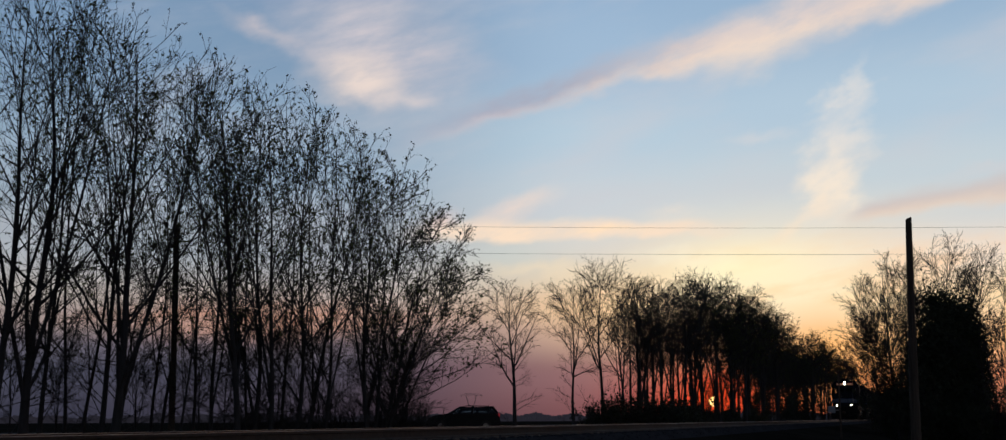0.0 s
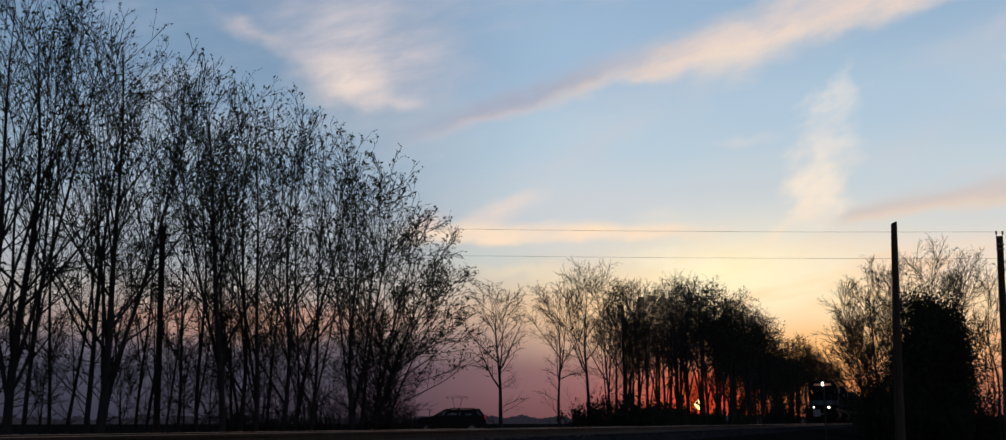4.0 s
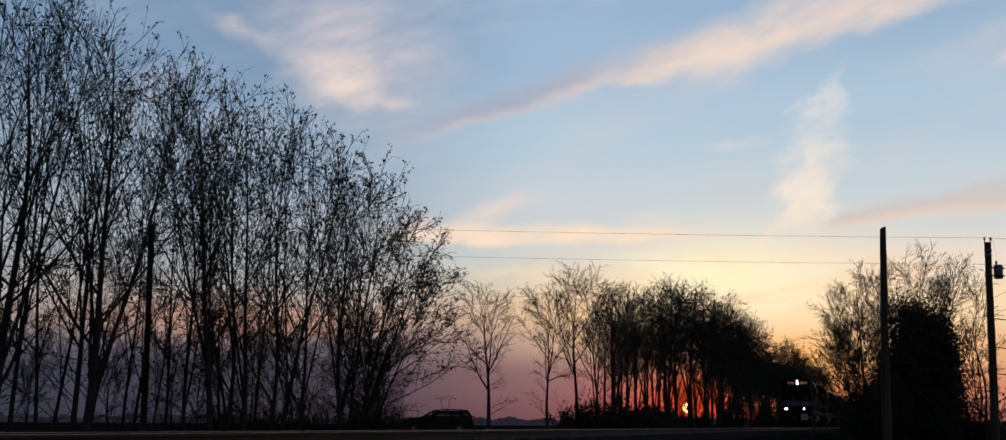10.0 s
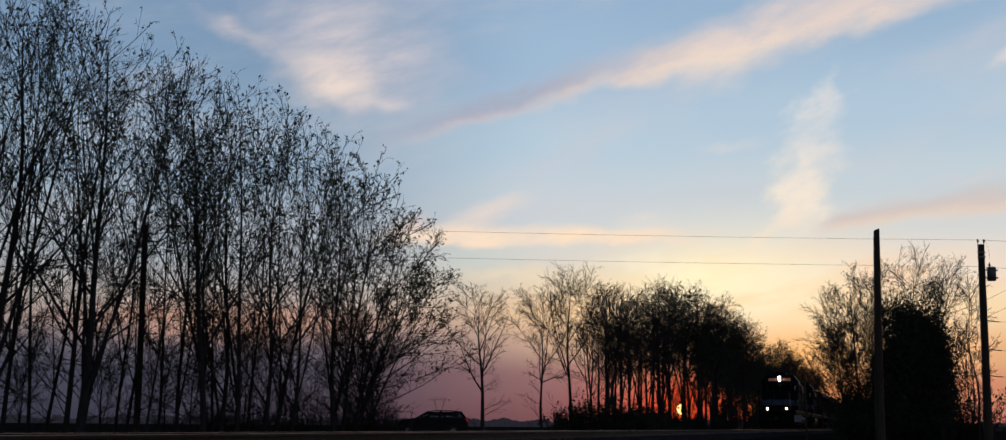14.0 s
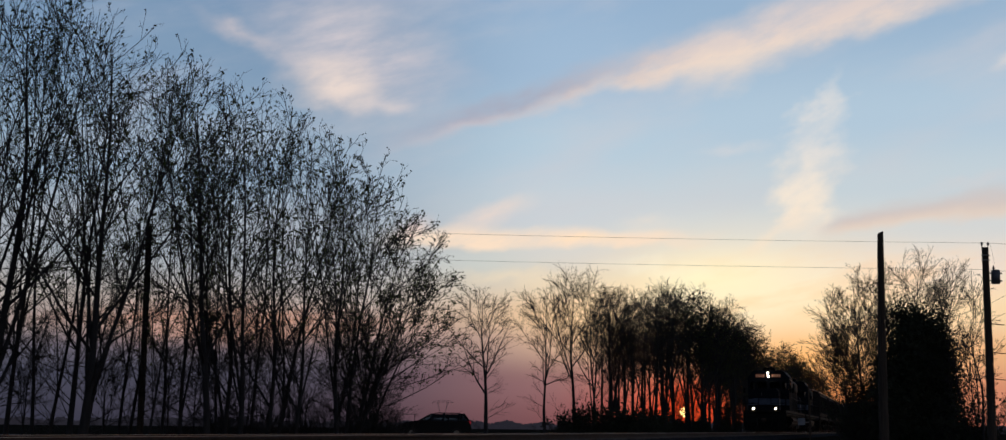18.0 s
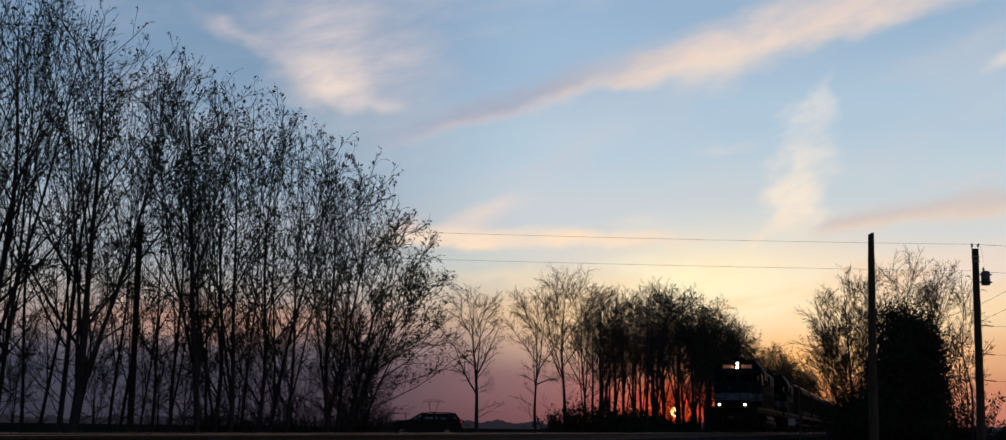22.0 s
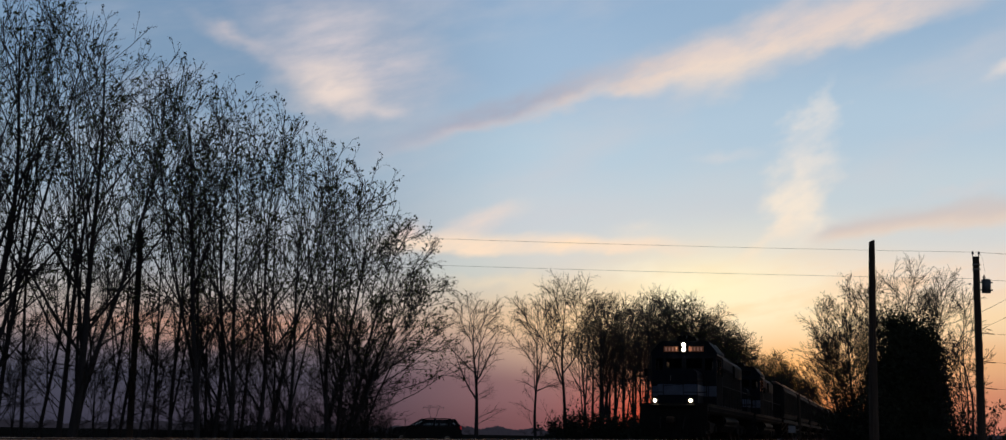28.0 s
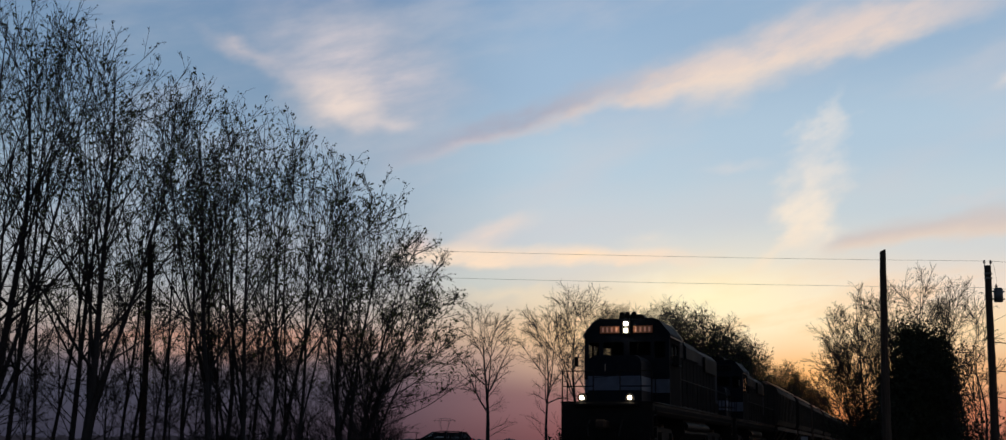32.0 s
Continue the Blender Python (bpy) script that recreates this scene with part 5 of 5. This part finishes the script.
    bm = window_wall(B(), ("y", -0.03), -w, w, deck, zt, [(-1.38, -1.00, 3.26, 3.84), (-0.86, -0.10, 3.36, 3.84), (0.10, 0.86, 3.36, 3.84), (1.00, 1.38, 3.26, 3.84)], 0.06)
    prism(bm, [(-w, zt), (-w, 4.10), (-1.14, 4.57), (-0.98, 4.63), (0.98, 4.63), (1.14, 4.57), (w, 4.10), (w, zt)], -0.06, 0.0)
    cab = part("cab_front", bm, NAVY, root, "dark blue cab front")
    part("stripe", box(B(), 0, 0.004, 2.28, 3.05, 0.012, 0.48), BAND, cab, "pale blue-white stripe across the cab")
    for a, b, za, zb in ((-1.38, -1.00, 3.26, 3.84), (-0.86, -0.10, 3.36, 3.84), (0.10, 0.86, 3.36, 3.84), (1.00, 1.38, 3.26, 3.84)):
        part("windscreen", box(B(), (a + b) / 2, -0.03, (za + zb) / 2, b - a + 0.02, 0.008, zb - za + 0.02), CLEAR, cab).visible_shadow = False
    for x in (-0.48, 0.48):
        part("wiper", rod(B(), (x, 0.03, 3.88), (x + 0.12, 0.03, 3.44), 0.01, 0.01, 5), BLACK, cab)
    bm = window_wall(B(), ("y", -2.27), -w, w, deck, zt, [(-1.40, -1.05, 3.1, 3.8), (1.05, 1.40, 3.1, 3.8)], 0.06)
    prism(bm, [(-w, zt), (-w, 4.10), (-1.14, 4.57), (-0.98, 4.63), (0.98, 4.63), (1.14, 4.57), (w, 4.10), (w, zt)], -2.3, -2.24)
    part("cab_back", bm, NAVY, root)
    for s in (-1, 1):
        holes = [(-1.95, -1.25, 3.12, 3.82), (-1.12, -0.42, 3.12, 3.82)]
        bm = window_wall(B(), ("x", s * (w - 0.03)), -2.24, -0.06, deck, zt, holes, 0.06)
        side = part("cab_side", bm, SHADED_GREY, root, "grey cab side with sliding windows, shade in its colour")
        for a, b, za, zb in holes:
            part("pane", box(B(), s * (w - 0.03), (a + b) / 2, (za + zb) / 2, 0.008, b - a + 0.02, zb - za + 0.02), CLEAR, side).visible_shadow = False
        part("arm_rest", box(B(), s * (w + 0.05), -1.2, 3.08, 0.12, 1.5, 0.05, 0.015), BLACK, side)
        part("rain_gutter", rod(B(), (s * (w + 0.03), 0.0, zt + 0.03), (s * (w + 0.03), -2.3, zt + 0.03), 0.025, 0.025, 6), STEEL, side, "bright rain gutter")
        bm = rod(B(), (s * (w + 0.02), 0.02, 3.3), (s * (w + 0.24), 0.08, 3.3), 0.012, 0.012, 5)
        box(bm, s * (w + 0.28), 0.08, 3.15, 0.14, 0.03, 0.36, 0.01)
        part("wing_mirror", bm, BLACK, side)
    bm = prism(B(), [(-w - 0.04, zt - 0.01), (-w - 0.04, 4.12), (-1.16, 4.615), (-0.99, 4.675), (0.99, 4.675), (1.16, 4.615), (w + 0.04, 4.12), (w + 0.04, zt - 0.01), (w + 0.004, zt), (w + 0.004, 4.102), (1.143, 4.574), (0.981, 4.634), (-0.981, 4.634), (-1.143, 4.574), (-w - 0.004, 4.102), (-w - 0.004, zt)], -2.36, 0.06)
    part("cab_roof", bm, NAVY, root, "dark angled cab roof")
    # steel rods added along the rear roof edge to give it a sky glint
    for s in (-1, 1):
        part("roof_visor", rod(rod(B(), (s * 1.17, -2.36, 4.635), (s * 1.58, -2.36, 4.13), 0.035, 0.035, 7), (s * 1.58, -2.36, 4.13), (s * 1.60, -2.36, 3.98), 0.035, 0.03, 7), STEEL, root, "steel rod added for the glint on the cab roof edge")
    part("cab_floor", box(B(), 0, -1.15, 2.02, 2.9, 2.1, 0.06), BLACK, root)
    bm = box(box(B(), -0.85, -1.1, 2.5, 0.5, 0.5, 0.14, 0.04), -0.85, -1.36, 2.85, 0.48, 0.12, 0.62, 0.05)
    part("driver_seat", bm, RUBBER, root)
    part("control_stand", box(B(), -0.3, -0.6, 2.5, 0.5, 0.5, 0.95, 0.04), BLACK, root)
    # headlight pair and number boards
    bm = B()
    box(bm, 0, 0.03, 4.355, 0.36, 0.10, 0.56, 0.05)
    head = part("headlight", bm, BLACK, root, "twin headlight housing")
    for z in (4.475, 4.235):
        part("lens", rod(B(), (0, 0.085, z), (0, 0.12, z), 0.068, 0.060, 20), HEADLAMP if lit else CLEAR, head, "bright headlight lens" if lit else "")
    for s in (-1, 1):
        bm = box(B(), s * 0.60, 0.02, 4.275, 0.78, 0.06, 0.32, 0.02)
        nb = part("number_board", bm, BLACK, root)
        part("lit_panel", box(B(), s * 0.60, 0.055, 4.275, 0.70, 0.012, 0.25, 0.004), BOARDLIT if lit else SHADED_GREY, nb, "dim amber number panel" if lit else "")
        bm = B()
        for k in range(4):
            box(bm, s * 0.60 - 0.24 + k * 0.16, 0.063, 4.275, 0.07, 0.006, 0.17)
        part("number_bars", bm, DIGITLIT if lit else BLACK, nb, "faintly lit bars of an unreadable number" if lit else "")
    bm = box(B(), 0, -1.35, 4.79, 0.95, 1.0, 0.26, 0.08)
    part("air_conditioner", bm, BLACK, root)
    bm = rod(B(), (0.0, -0.5, 4.66), (0.0, -0.5, 4.82), 0.025, 0.025, 6)
    for x, y in ((-0.22, 0.2), (0.0, 0.28), (0.22, 0.2), (-0.1, -0.25), (0.14, -0.25)):
        rod(bm, (x, -0.5, 4.84), (x, -0.5 + y, 4.86), 0.04, 0.095, 10)
    part("horn", bm, BLACK, root, "five-chime air horn")
    part("aerial", rod(B(), (0.6, -1.9, 4.6), (0.6, -1.9, 5.0), 0.012, 0.008, 5), BLACK, root)
    # long hood
    bm = prism(B(), [(-0.95, deck), (-0.95, 4.20), (-0.72, 4.42), (0.72, 4.42), (0.95, 4.20), (0.95, deck)], -16.3, -2.3)
    hood = part("long_hood", bm, NAVY, root, "dark blue engine hood")
    for s in (-1, 1):
        for k in range(14):
            y = -2.9 - k * 0.93
            d = part("hood_door", box(B(), s * 0.96, y, 2.75, 0.03, 0.84, 1.9, 0.008), SHADED_GREY, hood) if k == 0 else again(d0, hood, pose(0, -k * 0.93, 0))
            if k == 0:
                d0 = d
        part("hood_stripe", box(B(), s * 0.985, -9.3, 2.02, 0.012, 13.8, 0.40), SHADED_GREY, hood, "stripe along the hood, coloured dark for its shade")
        part("radiator_grille", box(B(), s * 1.0, -13.6, 3.80, 0.12, 3.6, 0.66, 0.03), BLACK, hood)
        part("blower_bulge", prism(B(), [(s * 0.9, 4.40), (s * 1.06, 4.16), (s * 1.06, 3.72), (s * 0.95, 3.60)], -9.8, -6.6), NAVY, hood)
        part("air_intake", box(B(), s * 0.97, -3.4, 3.80, 0.07, 1.4, 0.56, 0.02), BLACK, hood)
        for k in range(12):
            if k == 0:
                post = part("handrail_post", rod(B(), (s * 1.5, -2.9, deck), (s * 1.5, -2.9, deck + 1.02), 0.019, 0.019, 5), BLACK, root)
            else:
                again(post, root, pose(0, -k * 1.2, 0))
        bm = B()
        rod(bm, (s * 1.5, -2.5, deck + 1.02), (s * 1.5, -16.6, deck + 1.02), 0.019, 0.019, 6)
        part("side_handrail", bm, BLACK, root, "side handrail")
        bm = B()
        rod(bm, (s * 1.3, -9.9, 0.95), (s * 1.3, -4.2, 0.95), 0.17, 0.17, 14)
        part("air_reservoir", bm, BLACK, root)
    for y in (-12.4, -13.7, -15.0, -7.5, -8.9):
        bm = rod(B(), (0, y, 4.40), (0, y, 4.56), 0.60, 0.60, 24)
        rod(bm, (0, y, 4.56), (0, y, 4.58), 0.52, 0.15, 24)
        part("cooling_fan", bm, BLACK, hood)
    part("exhaust_stack", box(B(), 0, -6.0, 4.50, 0.42, 0.9, 0.26, 0.03), RUST, hood)
    bm = prism(B(), [(-1.3, 1.2), (-1.36, 0.7), (-1.1, 0.42), (1.1, 0.42), (1.36, 0.7), (1.3, 1.2)], -9.9, -4.1)
    part("fuel_tank", bm, BLACK, root, "black fuel tank between the bogies")
    truck(root, -0.35, 2.05, 3, 0.51), truck(root, -13.6, 2.05, 3, 0.51)
    return root


def hopper():
    root = thing("covered_hopper_car", Matrix.Identity(4), "grey covered hopper freight car with ribbed sides", "freight car", "train")
    prof = [(-1.46, 1.75), (-1.58, 2.1), (-1.58, 3.85), (-1.50, 4.12), (-1.30, 4.32), (-0.95, 4.42), (0.95, 4.42), (1.30, 4.32), (1.50, 4.12), (1.58, 3.85), (1.58, 2.1), (1.46, 1.75)]
    bm = prism(B(), prof, -7.6, 7.6)
    part("body", bm, HOPPERGREY, root, "", False)
    for s in (-1, 1):
        first = None
        for k in range(13):
            y = -7.2 + k * 1.2
            if first is None:
                first = part("rib", box(B(), s * 1.605, y, 2.95, 0.06, 0.09, 1.75), HOPPERGREY, root)
            else:
                again(first, root, pose(0, k * 1.2, 0))
        part("side_sill", box(B(), s * 1.5, 0, 1.48, 0.12, 17.0, 0.26, 0.02), HOPPERGREY, root)
        # steel strip added so the top edge of the car glints
        part("roof_edge", box(B(), s * 1.42, 0, 4.33, 0.08, 15.3, 0.05), STEEL, root, "steel strip added for the glint along the roof edge")
    bm = B()
    for s in (-1, 1):
        box(bm, s * 0.75, 0, 4.60, 0.32, 15.6, 0.03)
        for k in range(9):
            box(bm, s * 0.75, -7.2 + k * 1.8, 4.5, 0.06, 0.06, 0.18)
    part("running_board", bm, STEEL, root, "steel grating walkway on the roof")
    for k in range(4):
        part("hatch", box(B(), 0, -5.7 + k * 3.8, 4.50, 0.75, 3.2, 0.10, 0.03), HOPPERGREY, root)
    for f in (-1, 1):
        bm = B()
        v = [bm.verts.new(c) for c in ((-1.45, f * 7.58, 3.6), (1.45, f * 7.58, 3.6), (1.45, f * 5.6, 1.5), (-1.45, f * 5.6, 1.5))]
        bm.faces.new(v)
        bmesh.ops.solidify(bm, geom=bm.faces[:], thickness=0.03)
        part("slope_sheet", bm, HOPPERGREY, root)
        part("end_platform", box(B(), 0, f * 8.2, 1.33, 2.9, 1.4, 0.10, 0.01), BLACK, root)
        bm = B()
        for x in (-1.4, 1.4):
            rod(bm, (x, f * 8.55, 0.5), (x, f * 8.55, 4.4), 0.02, 0.02, 6), rod(bm, (x * 0.7, f * 8.55, 1.3), (x * 0.7, f * 8.55, 4.4), 0.02, 0.02, 6)
            for k in range(10):
                rod(bm, (x, f * 8.55, 0.7 + k * 0.38), (x * 0.7, f * 8.55, 0.7 + k * 0.38), 0.014, 0.014, 5)
            rod(bm, (x, f * 8.55, 4.35), (x * 0.9, f * 7.5, 4.5), 0.02, 0.02, 5)
        part("ladder", bm, BLACK, root)
        bm = rod(B(), (0.5, f * 8.62, 2.6), (0.5, f * 8.68, 2.6), 0.28, 0.28, 16)
        part("brake_wheel", bm, BLACK, root)
        bm = box(box(B(), 0, f * 8.75, 0.88, 0.22, 0.9, 0.24, 0.03), 0.05, f * 9.18, 0.88, 0.34, 0.2, 0.3, 0.05)
        part("coupler", bm, RUST, root)
        truck(root, f * 6.6, 1.75, 2, 0.46)
    for k in (-1, 0, 1):
        bm = B()
        top = [(-1.4, k * 3.6 - 1.75, 1.8), (1.4, k * 3.6 - 1.75, 1.8), (1.4, k * 3.6 + 1.75, 1.8), (-1.4, k * 3.6 + 1.75, 1.8)]
        bot = [(-0.55, k * 3.6 - 0.4, 0.5), (0.55, k * 3.6 - 0.4, 0.5), (0.55, k * 3.6 + 0.4, 0.5), (-0.55, k * 3.6 + 0.4, 0.5)]
        a, b = [bm.verts.new(c) for c in top], [bm.verts.new(c) for c in bot]
        for i in range(4):
            bm.faces.new((a[i], a[(i + 1) % 4], b[(i + 1) % 4], b[i]))
        bm.faces.new(a), bm.faces.new(b)
        part("hopper_chute", bm, HOPPERGREY, root)
    return root


TRAIN = []


def make_train():
    """Two locomotives and their hopper cars; each entry is a vehicle and how far it stands behind the leading cab front."""
    TRAIN.append((locomotive(True), 0.0))
    TRAIN.append((locomotive(False), 21.7))
    car = hopper()
    first = 21.7 + 17.9 + 9.3
    TRAIN.append((car, first))
    for k in range(1, 15):
        TRAIN.append((copy_thing(car, Matrix.Identity(4)), first + 18.5 * k))


def lead(t):
    """Where the leading cab front is along the line at t seconds."""
    return (((3.70345e-05 * t - 2.85683e-03) * t + 5.52416e-02) * t - 3.54657) * t + 154.42


def motions():
    for ob, back in TRAIN:
        rows = []
        for k in range(17):
            t = 2.0 * k
            p = on_track(lead(t) + back)
            rows.append((t, pose(p.x, p.y, 0, 0, 0, 162.5)))
        walk(ob, rows)
    for ob, y, r in AXLES:
        rows = []
        for k in range(193):
            t = k / 6
            rows.append((t, pose(0, y, r, -math.degrees((lead(0) - lead(t)) / r), 0, 0)))
        walk(ob, rows)


# ---- build ----
make_ground()
make_road()
make_distance()
make_grove()
make_lone_trees()
make_wood()
make_thicket()
make_poles()
make_sign()
make_car()
make_train()
make_grass()
make_track()
motions()
